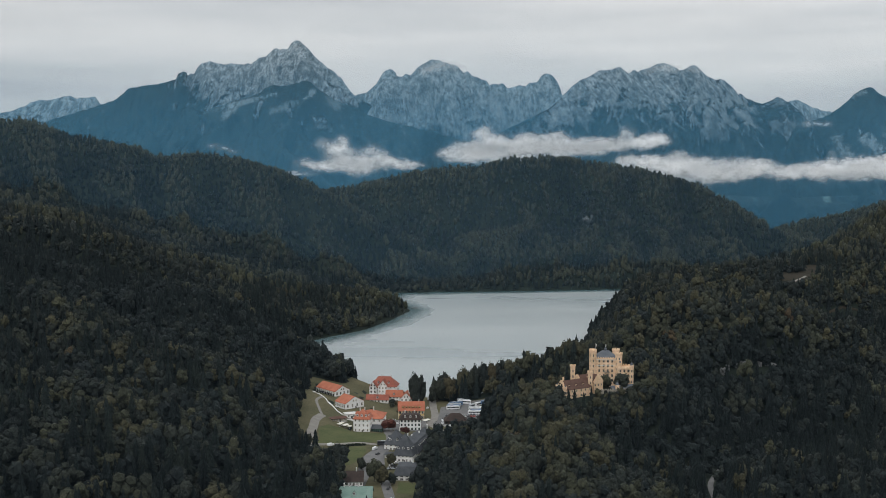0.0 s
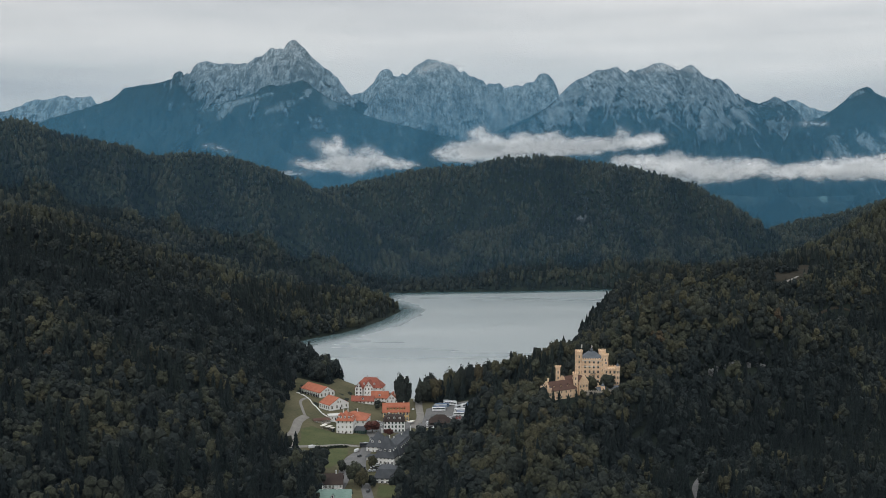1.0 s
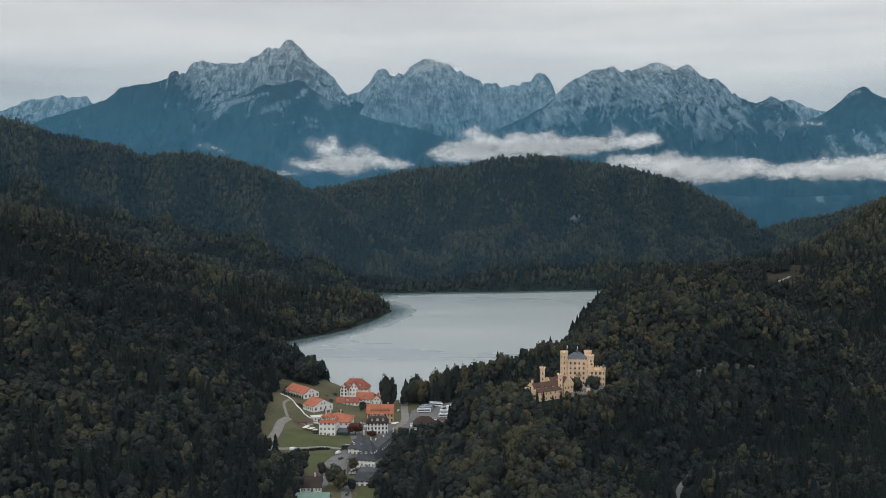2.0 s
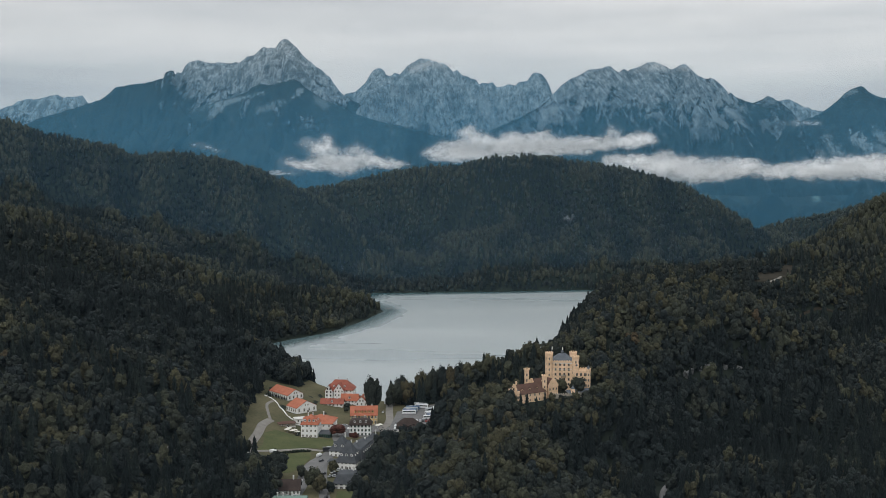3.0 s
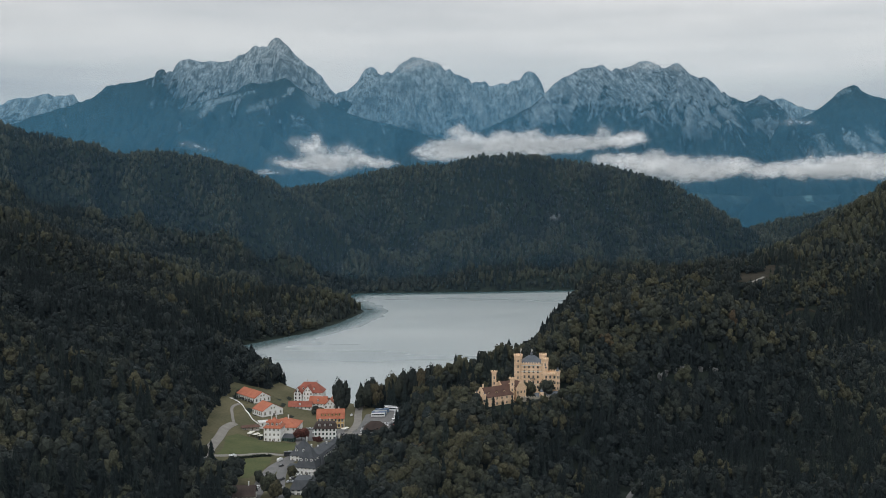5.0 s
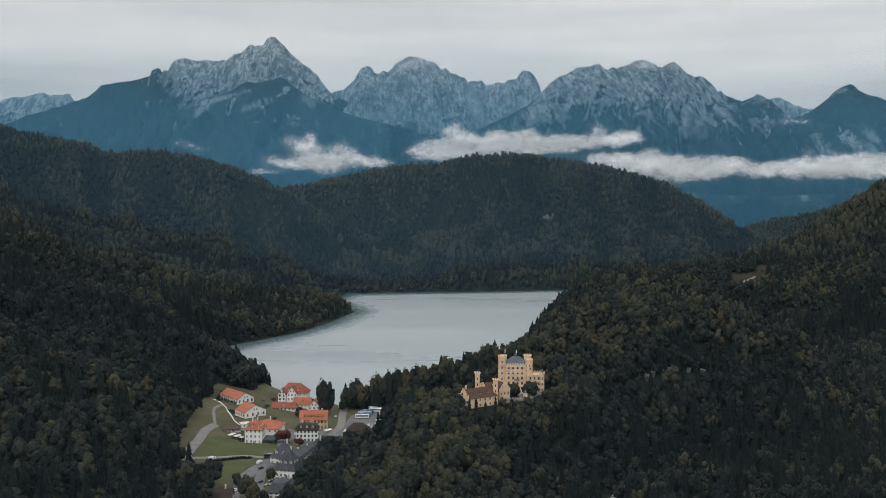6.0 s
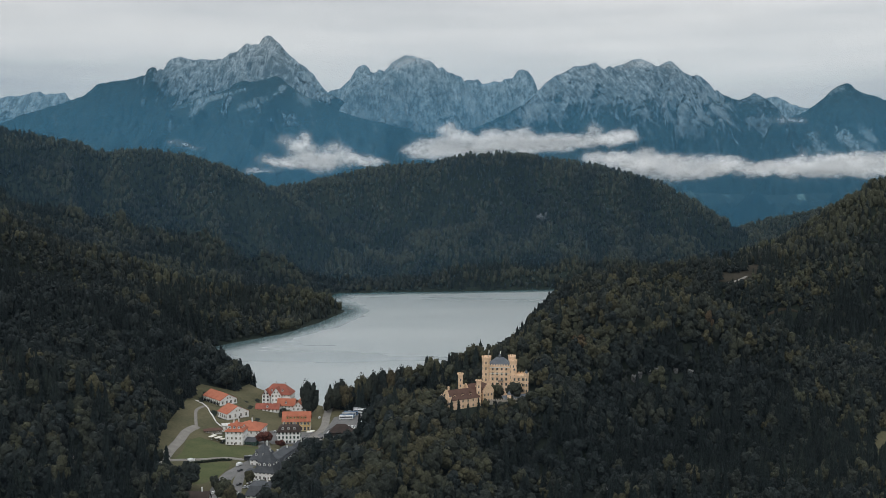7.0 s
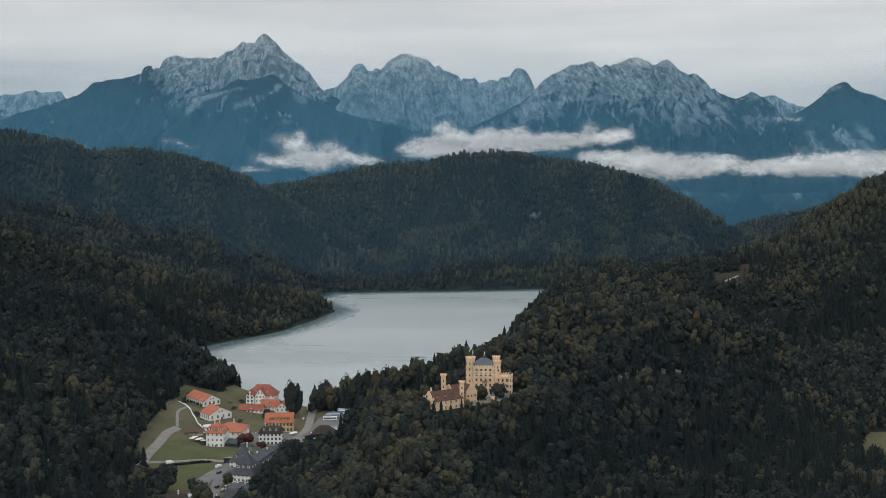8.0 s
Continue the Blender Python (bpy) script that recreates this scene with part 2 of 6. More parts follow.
HILL_EAST = [(232, 1262, 30), (256, 1284, 42), (266, 1340, 46), (268, 1412, 46), (278, 1372, 60), (274, 1350, 70), (310, 1405, 76), (350, 1440, 77), (417, 1452, 80), (470, 1446, 84), (520, 1475, 88), (560, 1500, 94), (600, 1545, 106)]
EAST_RISE = [(600, 1545, 106), (640, 1560, 122), (680, 1600, 138), (732, 1650, 168), (776, 1680, 190), (1000, 1800, 285), (1500, 1900, 370)]
LOBE = [(220, 1062, 74), (246, 1048, 76), (308, 1066, 81), (348, 1074, 68), (388, 1092, 50)]
LEFT_RIB = [(-760, 1440, 190), (-489, 1463, 122), (-395, 1600, 76), (-338, 1562, 58), (-240, 1546, 40), (-136, 1592, 32)]
CASTLE_RIDGE = [(235, 1060, 70), (175, 975, 42), (160, 900, 41), (155, 868, 42), (116, 852, 42), (92, 842, 40), (70, 822, 41), (72, 742, 30), (45, 660, 24), (30, 560, 21), (20, 300, 18)]
SHORE_RIDGE = [(56, 990, 10), (85, 990, 28), (130, 990, 43), (175, 988, 54), (212, 1030, 70)]
PADS = [(-101, 966, 17, 14.0), (-83, 929, 12, 10.0), (-64, 850, 9, 9.6), (-56, 1003, 15, 4.4)]

CASTLE_YARD = [(90, 838), (98, 826), (120, 839), (150, 840), (172, 860), (168, 892), (112, 892), (92, 852)]


def height(x, y, fine=True):
    x, y = np.asarray(x, float), np.asarray(y, float)
    floor = 3 + 8 * smooth(960, 800, y) - 26 * smooth(75, 150, x) * smooth(1250, 1000, y) * (0.35 + 0.65 * smooth(720, 900, y))
    parts = [floor, ridge(x, y, LEFT_SLOPE, [(0, 0), (600, 168), (1000, 280)]) + (14 * fractal(x, y, 230, 3, 3) + 11 * ridged(x * 0.4 + 30 * value_noise(x, y, 160, 41), y, 150, 43, 2)) * smooth(-130, -280, x),
             ridge(x, y, HILL_WEST, [(0, 0), (50, 14), (100, 44), (190, 112), (300, 170), (500, 260)]) + (12 * fractal(x, y, 210, 9, 3) + 16 * (ridged(x + 0.4 * y, y * 0.4, 130, 19, 3) - 0.7)) * smooth(2140, 2060, y),
             ridge(x, y, HILL_LAKE, [(0, 0), (90, 24), (125, 46), (165, 90), (215, 130), (490, 222)]) + (12 * fractal(x, y, 200, 14, 3) + 15 * (ridged(x, y * 0.35, 130, 24, 3) - 0.7)) * smooth(2330, 2230, y) * smooth(1880, 1960, y),
             ridge(x, y, LEFT_RIB, [(0, 0), (40, 5), (110, 40), (260, 150)]) + 5 * fractal(x, y, 90, 37, 3),
             ridge(x, y, HILL_BACK, [(0, 0), (300, 110)]),
             ridge(x, y, HILL_EAST, [(0, 0), (55, 8), (85, 20), (140, 76), (240, 125)]) + 3 * fractal(x, y, 70, 33, 3),
             ridge(x, y, EAST_RISE, [(0, 0), (30, 10), (200, 125)]),
             ridge(x, y, LOBE, [(0, 0), (34, 6), (58, 42), (95, 74), (160, 105)]) + 4 * fractal(x, y, 60, 30, 3),
             ridge(x, y, CASTLE_RIDGE, [(0, 0), (14, 1), (60, 32), (120, 62)]),
             ridge(x, y, SHORE_RIDGE, [(0, 0), (15, 1), (60, 26)])]
    k = 5.0
    top = np.maximum.reduce(parts)
    z = top + k * np.log(sum(np.exp(np.clip((p - top) / k, -40, 0)) for p in parts))
    z = z - k * 0.35 + 9 * np.exp(-((x + 190) / 60) ** 2 - ((y - 830) / 170) ** 2)
    for px, py, r, pz in PADS:
        z = z + (pz - z) * smooth(r + 9, r, np.hypot(x - px, y - py))
    yard = smooth(-16, 0, inside(x, y, CASTLE_YARD))
    z = z + (40 - z) * yard
    basin = inside(x, y, LAKE)
    z = np.where(basin > -90, np.minimum(z, 0.6 + np.maximum(-basin, 0) * 0.45 + np.maximum(-basin - 10, 0) * 0.8), z)
    z = np.where(basin > 0, np.minimum(z, -np.minimum(basin * 0.25, 8) - 0.3), z)
    return np.maximum(z, -40)


# ---- building meshes ----
def mesh_from(name, verts, faces, material, smooth_faces=False, tint=None):
    """A mesh object from arrays: verts (n, 3), faces (m, 3 or 4)."""
    verts, faces = np.asarray(verts, np.float32), np.asarray(faces, np.int32)
    me = bpy.data.meshes.new(name)
    me.vertices.add(len(verts))
    me.vertices.foreach_set("co", verts.ravel())
    k = faces.shape[1]
    me.loops.add(faces.size)
    me.loops.foreach_set("vertex_index", faces.ravel())
    me.polygons.add(len(faces))
    me.polygons.foreach_set("loop_start", np.arange(0, faces.size, k, dtype=np.int32))
    me.polygons.foreach_set("use_smooth", np.full(len(faces), smooth_faces))
    if tint is not None:
        me.attributes.new("tint", "FLOAT", "POINT").data.foreach_set("value", np.asarray(tint, np.float32))
    me.materials.append(material)
    me.update(calc_edges=True)
    return new(name, me)


def grid_faces(nx, ny):
    i = (np.arange(ny - 1)[:, None] * nx + np.arange(nx - 1)[None]).ravel()
    return np.stack([i, i + 1, i + nx + 1, i + nx], 1)


def sheet(name, xs, ys, zfun, material):
    gx, gy = np.meshgrid(xs, ys)
    return mesh_from(name, np.stack([gx, gy, zfun(gx, gy)], -1).reshape(-1, 3), grid_faces(len(xs), len(ys)), material, True)


def spaced(*spans):
    """Coordinates over several spans of (start, end, step)."""
    return np.unique(np.concatenate([np.arange(a, b + 0.01, s) for a, b, s in spans]))


# ---- ground, lake ----
ground = sheet("ground", spaced((-4900, -1300, 180), (-1300, -300, 14), (-300, 500, 6), (500, 1300, 14), (1300, 4900, 180)),
               spaced((-4900, 0, 175), (0, 560, 20), (560, 1120, 6), (1120, 2720, 12), (2720, 4960, 160)), height, M_SOIL)
tagged(ground, "dark forest floor and valley ground running to the mountains", "ground", kind="structure")


def patch(name, outline, step, lift, material, kind="structure", label="", category=""):
    """A sheet laid over the land inside an outline; its rim is drawn in to the outline."""
    px, py = zip(*outline)
    xs, ys = np.arange(min(px) - step, max(px) + 2 * step, step), np.arange(min(py) - step, max(py) + 2 * step, step)
    gx, gy = np.meshgrid(xs, ys)
    d = inside(gx, gy, outline)
    faces = grid_faces(len(xs), len(ys))
    faces = faces[(d.ravel()[faces] > 0).any(1)]
    for _ in range(3):
        e = 0.3
        nx, ny = inside(gx + e, gy, outline) - inside(gx - e, gy, outline), inside(gx, gy + e, outline) - inside(gx, gy - e, outline)
        n = np.maximum(np.hypot(nx, ny), 1e-6)
        move = np.where(d < 0, -d, 0) * 0.96
        gx, gy = gx + np.minimum(move, 2 * step) * nx / n, gy + np.minimum(move, 2 * step) * ny / n
        d = inside(gx, gy, outline)
    used, index = np.unique(faces, return_inverse=True)
    x, y = gx.ravel()[used], gy.ravel()[used]
    z = lift if name == "water" else height(x, y) + lift
    shore = inside(x, y, LAKE)
    # shore mask: teal shallows plus the painted dark reflection of the banks
    shallow_and_reflection = np.maximum(0.70 * smooth(52, 4, shore) * smooth(1180, 1270, y) * smooth(60, -20, x), 0.9 * smooth(40, 4, shore) * smooth(1720, 1790, y)) if name == "water" else None
    ob = mesh_from(name, np.stack([x, y, x * 0 + z], 1), index.reshape(-1, 4), material, True, shallow_and_reflection)
    return tagged(ob, label, category, kind=kind)


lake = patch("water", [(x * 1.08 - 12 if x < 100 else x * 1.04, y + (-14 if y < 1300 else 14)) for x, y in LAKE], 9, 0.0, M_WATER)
tagged(lake, "grey green rippled mountain lake under overcast sky", "lake", kind="structure")


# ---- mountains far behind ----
# forest and rock colours with the blue of distant haze mixed in
HAZED_FOREST, HAZED_LIMESTONE, HAZED_PALE_STONE = (0.030, 0.052, 0.060), (0.140, 0.200, 0.240), (0.310, 0.375, 0.410)
FAR_ROCK = mountain_material("gullied_limestone", 430, HAZED_FOREST, HAZED_LIMESTONE, HAZED_PALE_STONE, None, 0.62, 0.75,
                             ((1038, 435, 1174, 334, 11.5, 0.8), (1061, 407, 1076, 340, 20.7, 0.6), (1140, 444, 1217, 360, 13.8, 0.8), (1155, 479, 1234, 418, 16.1, 0.6), (652, 451, 689, 312, 5.1, 0.6), (930, 391, 974, 316, 6.9, 0.6), (812, 418, 902, 343, 5.1, 0.6), (755, 506, 834, 429, 5.1, 0.5), (734, 440, 769, 351, 4.6, 0.5)))
FLANK_ROCK = mountain_material("flank_limestone", 440, HAZED_FOREST, HAZED_LIMESTONE, HAZED_PALE_STONE, (-880.0, -1180.0, 220.0), -0.1, 0.35)
LOW_ROCK = mountain_material("wooded_limestone", 620, HAZED_FOREST, HAZED_LIMESTONE, HAZED_PALE_STONE, None, 0.3, 0.4,
                             ((-894, 426, -667, 479, 11.1, 0.6), (-848, 394, -796, 432, 17.8, 0.6), (-908, 364, -901, 321, 11.1, 0.95), (-530, 464, -496, 513, 11.1, 0.6), (-651, 411, -554, 457, 15.5, 0.4), (-457, 474, -394, 432, 20.0, 0.35)))
RIB_ROCK = mountain_material("wooded_rib_limestone", 600, HAZED_FOREST, HAZED_LIMESTONE, HAZED_PALE_STONE, None, 0.1, 0.5,
                             ((1488, 326, 1504, 240, 20.0, 0.6), (1569, 330, 1589, 257, 17.8, 0.75), (1637, 347, 1666, 266, 20.0, 0.55), (1601, 294, 1635, 229, 15.5, 0.5), (1429, 279, 1457, 223, 20.0, 0.4), (1594, 504, 1633, 483, 15.5, 0.5)))
FOOT_WOOD = mountain_material("foothill_wood", 700, HAZED_FOREST, HAZED_LIMESTONE, (0.170, 0.260, 0.250), None, 0.3, 0.5, ((1287, 91, 1337, 146, 12.9, 0.9), (935, 105, 975, 142, 11.1, 0.6), (857, 139, 913, 105, 9.2, 0.5), (1027, 128, 1050, 98, 7.4, 0.4), (1100, 18, 1133, 31, 5.5, 0.9)))
# farthest rock: paler and bluer, more haze put into its colour
BACK_ROCK = mountain_material("haze_paled_limestone", 330, (0.055, 0.095, 0.118), (0.140, 0.210, 0.255), (0.270, 0.345, 0.390), None, 0.12, 0.5,
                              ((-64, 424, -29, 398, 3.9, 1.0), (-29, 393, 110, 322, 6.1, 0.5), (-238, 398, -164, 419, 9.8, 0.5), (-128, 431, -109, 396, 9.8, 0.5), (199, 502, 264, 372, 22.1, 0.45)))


def mountain(label, crest, y, material, seed, front=800, steep=1.0, jag=1.0):
    """A range whose crest is given as (x, z) along one y; ribs and gullies run down its face."""
    cx, cz = np.array(crest, float).T
    xs = np.arange(cx[0], cx[-1] + 1, 5.5)
    ys = np.concatenate([np.arange(y - front, y - 330, 13.0), np.arange(y - 330, y + 60, 7.0)])
    gx, gy = np.meshgrid(xs, ys)
    line = np.interp(gx, cx, cz) + jag * (2.6 * ridged(gx, gx * 0 + seed, 34, seed, 3, 0.62) + 1.5 * fractal(gx, gx * 0 + 9, 14, seed + 3, 2) - 1.5)
    bend = 22 * fractal(gx, gx * 0, 260, seed + 5, 3)
    d = np.abs(gy - y - bend)
    drop = np.interp(d, [0, 60, 250, 900], [0, 66 * steep, 240 * steep, 640 * steep])
    grow = smooth(0, 190, d)
    wx = gx + 45 * fractal(gx, gy, 170, seed + 60, 3)
    wy = gy + 45 * fractal(gx, gy, 170, seed + 70, 3)
    spurs = ridged(wx + 0.35 * wy, wy * 0.35, 380, seed + 11, 2)
    ribs = ridged(wx - 0.3 * wy, wy * 0.45, 110, seed + 15, 4, 0.6)
    z = line - drop * (0.94 + 0.1 * fractal(gx, gy, 300, seed + 2, 2)) + grow * (78 * spurs + 44 * ribs - 58)
    z = z + smooth(0, 26, d) * (7 * ridged(wx, wy * 0.5, 44, seed + 31, 3, 0.55) + 4 * fractal(gx, gy, 22, seed + 44, 2)) * (0.5 + 0.5 * jag) - 5 * smooth(0, 26, d)
    z = z - 400 * smooth(front - 260, front, y - gy)
    ob = mesh_from("mountain", np.stack([gx, gy, np.maximum(z, -20)], -1).reshape(-1, 3), grid_faces(len(xs), len(ys)), material, True)
    return tagged(ob, label, "mountain", "mountain range", "structure")


mountain("bare jagged limestone peak with wooded lower slopes",
         [(-1759, 355), (-1627, 402), (-1473, 449), (-1377, 481), (-1342, 505), (-1310, 533), (-1230, 547), (-1164, 556), (-1128, 568), (-1112, 568),
          (-1102, 591), (-1083, 605), (-1066, 600), (-1062, 586), (-1047, 600), (-1033, 591), (-1016, 621), (-997, 638), (-969, 642), (-908, 631), (-880, 638),
          (-844, 631), (-816, 642), (-800, 635), (-774, 659), (-738, 666), (-714, 691), (-698, 703), (-677, 693), (-648, 698), (-629, 721), (-615, 731),
          (-596, 728), (-582, 714), (-561, 700), (-543, 677), (-513, 645), (-468, 614), (-424, 575), (-387, 526), (-358, 498), (-293, 458), (-198, 402),
          (-57, 348)],
         4500, FLANK_ROCK, 101, jag=1.0)
mountain("dark wooded foothill with pale scree patches",
         [(-1225, 252), (-1113, 315), (-1001, 377), (-921, 425), (-846, 451), (-757, 477), (-708, 493), (-691, 510), (-653, 523), (-607, 521), (-569, 534),
          (-536, 545), (-514, 536), (-493, 514), (-460, 493), (-427, 471), (-394, 456), (-350, 438), (-295, 410), (-229, 390), (-141, 368), (-53, 346),
          (35, 324), (102, 302), (257, 230)],
         4200, LOW_ROCK, 140, jag=0.6, steep=0.85)
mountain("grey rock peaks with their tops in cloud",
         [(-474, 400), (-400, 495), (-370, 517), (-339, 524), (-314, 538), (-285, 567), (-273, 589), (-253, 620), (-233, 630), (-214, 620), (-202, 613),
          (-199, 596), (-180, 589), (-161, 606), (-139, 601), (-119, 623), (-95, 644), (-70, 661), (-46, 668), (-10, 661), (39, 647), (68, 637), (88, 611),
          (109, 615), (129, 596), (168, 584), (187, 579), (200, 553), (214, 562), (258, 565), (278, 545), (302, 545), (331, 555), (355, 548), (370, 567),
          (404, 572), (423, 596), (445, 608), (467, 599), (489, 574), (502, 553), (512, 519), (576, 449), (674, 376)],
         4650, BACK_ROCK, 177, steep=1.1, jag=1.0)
mountain("broad limestone massif with scree gullies",
         [(-9, 230), (128, 291), (265, 362), (333, 396), (402, 428), (458, 464), (497, 507), (515, 529), (549, 556), (571, 561), (605, 577), (632, 595),
          (673, 599), (701, 604), (714, 610), (728, 595), (746, 586), (769, 595), (787, 588), (810, 599), (866, 619), (896, 626), (946, 604), (969, 595),
          (992, 610), (1010, 617), (1028, 608), (1049, 586), (1084, 559), (1129, 556), (1157, 532), (1176, 514), (1183, 498), (1196, 504), (1213, 486),
          (1256, 468), (1284, 459), (1325, 480), (1349, 489), (1372, 482), (1393, 466), (1440, 423), (1499, 366), (1592, 287)],
         4350, FAR_ROCK, 213, jag=1.0)
mountain("distant rock peak with haze painted pale",
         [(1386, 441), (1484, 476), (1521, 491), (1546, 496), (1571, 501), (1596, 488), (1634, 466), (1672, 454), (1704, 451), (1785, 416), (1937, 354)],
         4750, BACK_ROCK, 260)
mountain("dark wooded peak with bare rock ribs",
         [(1075, 196), (1228, 280), (1359, 346), (1446, 388), (1479, 399), (1512, 416), (1533, 431), (1555, 451), (1576, 469), (1597, 490), (1619, 504),
          (1641, 514), (1658, 519), (1674, 512), (1690, 493), (1708, 484), (1763, 471), (1886, 416), (2066, 339), (2244, 285)],
         4200, RIB_ROCK, 291, jag=0.7, steep=0.9)
mountain("low wooded foothills with haze blue in their colour", [(-2300, 90), (-1500, 130), (-900, 120), (-300, 95), (300, 100), (800, 118), (1200, 105), (1600, 120), (2100, 150), (2500, 140)],
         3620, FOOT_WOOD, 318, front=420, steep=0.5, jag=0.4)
mountain("flat-topped distant ridge with haze painted pale",
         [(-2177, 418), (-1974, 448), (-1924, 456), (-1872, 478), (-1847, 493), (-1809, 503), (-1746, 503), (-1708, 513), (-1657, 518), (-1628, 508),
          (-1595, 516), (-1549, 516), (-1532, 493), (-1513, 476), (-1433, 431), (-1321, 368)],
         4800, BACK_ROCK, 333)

# ---- forests ----
RNG = np.random.RandomState(7)
CLEAR = [(-126, 1000), (-97, 1010), (-84, 1090), (-40, 1050), (-12, 1000), (4, 985), (50, 968), (56, 950), (52, 885), (40, 836), (14, 802), (-5, 798), (-10, 740), (-13, 672), (-18, 600),
         (-72, 600), (-68, 668), (-73, 728), (-100, 748), (-112, 770), (-119, 858)]


def icosahedron():
    p = (1 + 5 ** 0.5) / 2
    v = np.array([(-1, p, 0), (1, p, 0), (-1, -p, 0), (1, -p, 0), (0, -1, p), (0, 1, p), (0, -1, -p), (0, 1, -p), (p, 0, -1), (p, 0, 1), (-p, 0, -1), (-p, 0, 1)])
    f = [(0, 11, 5), (0, 5, 1), (0, 1, 7), (0, 7, 10), (0, 10, 11), (1, 5, 9), (5, 11, 4), (11, 10, 2), (10, 7, 6), (7, 1, 8),
         (3, 9, 4), (3, 4, 2), (3, 2, 6), (3, 6, 8), (3, 8, 9), (4, 9, 5), (2, 4, 11), (6, 2, 10), (8, 6, 7), (9, 8, 1)]
    return v / np.linalg.norm(v[0]), np.array(f)


def joined(pieces):
    verts, faces, n = [], [], 0
    for v, f in pieces:
        verts.append(v)
        faces.append(np.asarray(f) + n)
        n += len(v)
    return np.concatenate(verts), np.concatenate(faces)


def spray(rng, centre, normal, size, sides):
    """One clump of leaves: a small bent ragged patch, four-cornered or a fan."""
    normal = normal / np.linalg.norm(normal)
    a = np.cross(normal, rng.normal(size=3))
    a /= np.linalg.norm(a)
    b = np.cross(normal, a)
    ang = np.arange(sides) * 2 * np.pi / sides + rng.uniform(0, 6)
    r = size * rng.uniform(0.6, 1.3, sides)
    rim = centre + np.outer(r * np.cos(ang), a) + np.outer(r * np.sin(ang), b)
    if sides == 4:
        rim[::2] -= size * 0.35 * normal
        return rim, [(0, 1, 2), (0, 2, 3)]
    rim -= np.outer(size * rng.uniform(0.0, 0.55, sides), normal)
    return np.vstack([centre[None] + normal * size * 0.15, rim]), [(0, 1 + i, 1 + (i + 1) % sides) for i in range(sides)]


def broadleaf(rng, lobes, sprays, size, tall=1.0):
    """A crown about 1 wide each way from the stem, 1 high once scaled: billowing lobes round a core, with leaf clumps standing out from them."""
    iv, fi = icosahedron()
    stretch = np.array([rng.uniform(0.85, 1.15), rng.uniform(0.85, 1.15), tall])
    core = iv * 0.52 * rng.uniform(0.85, 1.15, (len(iv), 1))
    pieces, seats = [(core * stretch, fi)], []
    for k in range(lobes):
        up = -0.55 + 1.5 * (k + rng.uniform(0.2, 0.8)) / lobes
        ang = k * 2.4 + rng.uniform(-0.6, 0.6)
        flat = math.sqrt(max(0.04, 1 - min(up, 1.0) ** 2)) * (1.0 if up > -0.1 else 0.85)
        c = np.array([flat * math.cos(ang), flat * math.sin(ang), min(up, 0.98)]) * rng.uniform(0.48, 0.72)
        rad = rng.uniform(0.30, 0.50)
        lobe = c + iv * rad * rng.uniform(0.82, 1.2, (len(iv), 1)) * np.array([1, 1, 0.85])
        pieces.append((lobe * stretch, fi))
        seats.append((c, rad))
    for k in range(sprays):
        c, rad = seats[rng.randint(len(seats))]
        n = rng.normal(size=3) + c * 1.6 + np.array([0, 0, 0.5])
        n /= np.linalg.norm(n)
        pieces.append(spray(rng, (c + n * rad * rng.uniform(0.85, 1.08)) * stretch, n + rng.normal(size=3) * 0.3, size * rng.uniform(0.45, 1.2), 4))
    v, f = joined(pieces)
    v[:, 2] = (v[:, 2] - v[:, 2].min()) / (v[:, 2].max() - v[:, 2].min())
    return v, f


def conifer(rng, tiers, branches):
    """A fir about 1 wide each way and 1 high: overlapping ragged skirts of drooping branches round a slim cone."""
    pieces = []
    for t in range(tiers):
        level = t / tiers
        low, r = 0.03 + 0.90 * level, (1 - level) ** 0.8 * rng.uniform(0.85, 1.1) + 0.05
        top = min(1.0, low + 1.5 / (tiers + 1) + 0.06)
        n = 2 * branches
        turn = rng.uniform(0, 6.28)
        rim = []
        for b in range(n):
            reach = r * (rng.uniform(0.85, 1.2) if b % 2 else rng.uniform(0.45, 0.65))
            a = turn + (b + rng.uniform(-0.25, 0.25)) * 2 * math.pi / n
            rim.append((reach * math.cos(a), reach * math.sin(a), low + rng.uniform(-0.015, 0.025) + (0.0 if b % 2 else 0.03)))
        pieces.append((np.array(rim + [(0.02 * rng.normal(), 0.02 * rng.normal(), top)]), [(b, (b + 1) % n, n) for b in range(n)]))
    v, f = joined(pieces)
    v[:, 2] = np.clip(v[:, 2], 0, 1.0)
    return v, f


def forest_mesh(name, label, trees, templates, material):
    """Joins trees of (x, y, z, width, height, turn, tint) into one mesh."""
    verts, faces, tints, n = [], [], [], 0
    pick = RNG.randint(0, len(templates), len(trees))
    for k, (tv, tf) in enumerate(templates):
        t = trees[pick == k]
        if not len(t):
            continue
        c, s = np.cos(t[:, 5])[:, None], np.sin(t[:, 5])[:, None]
        x = (c * tv[:, 0] - s * tv[:, 1]) * t[:, 3:4] + t[:, 0:1]
        y = (s * tv[:, 0] + c * tv[:, 1]) * t[:, 3:4] + t[:, 1:2]
        z = tv[:, 2] * t[:, 4:5] + t[:, 2:3]
        verts.append(np.stack([x, y, z], -1).reshape(-1, 3))
        faces.append((tf[None] + (np.arange(len(t)) * len(tv))[:, None, None] + n).reshape(-1, 3))
        tints.append(np.repeat(t[:, 6], len(tv)))
        n += len(t) * len(tv)
    ob = mesh_from(name, np.concatenate(verts), np.concatenate(faces), material, False, np.concatenate(tints))
    return tagged(ob, label, "forest", kind="stuff")


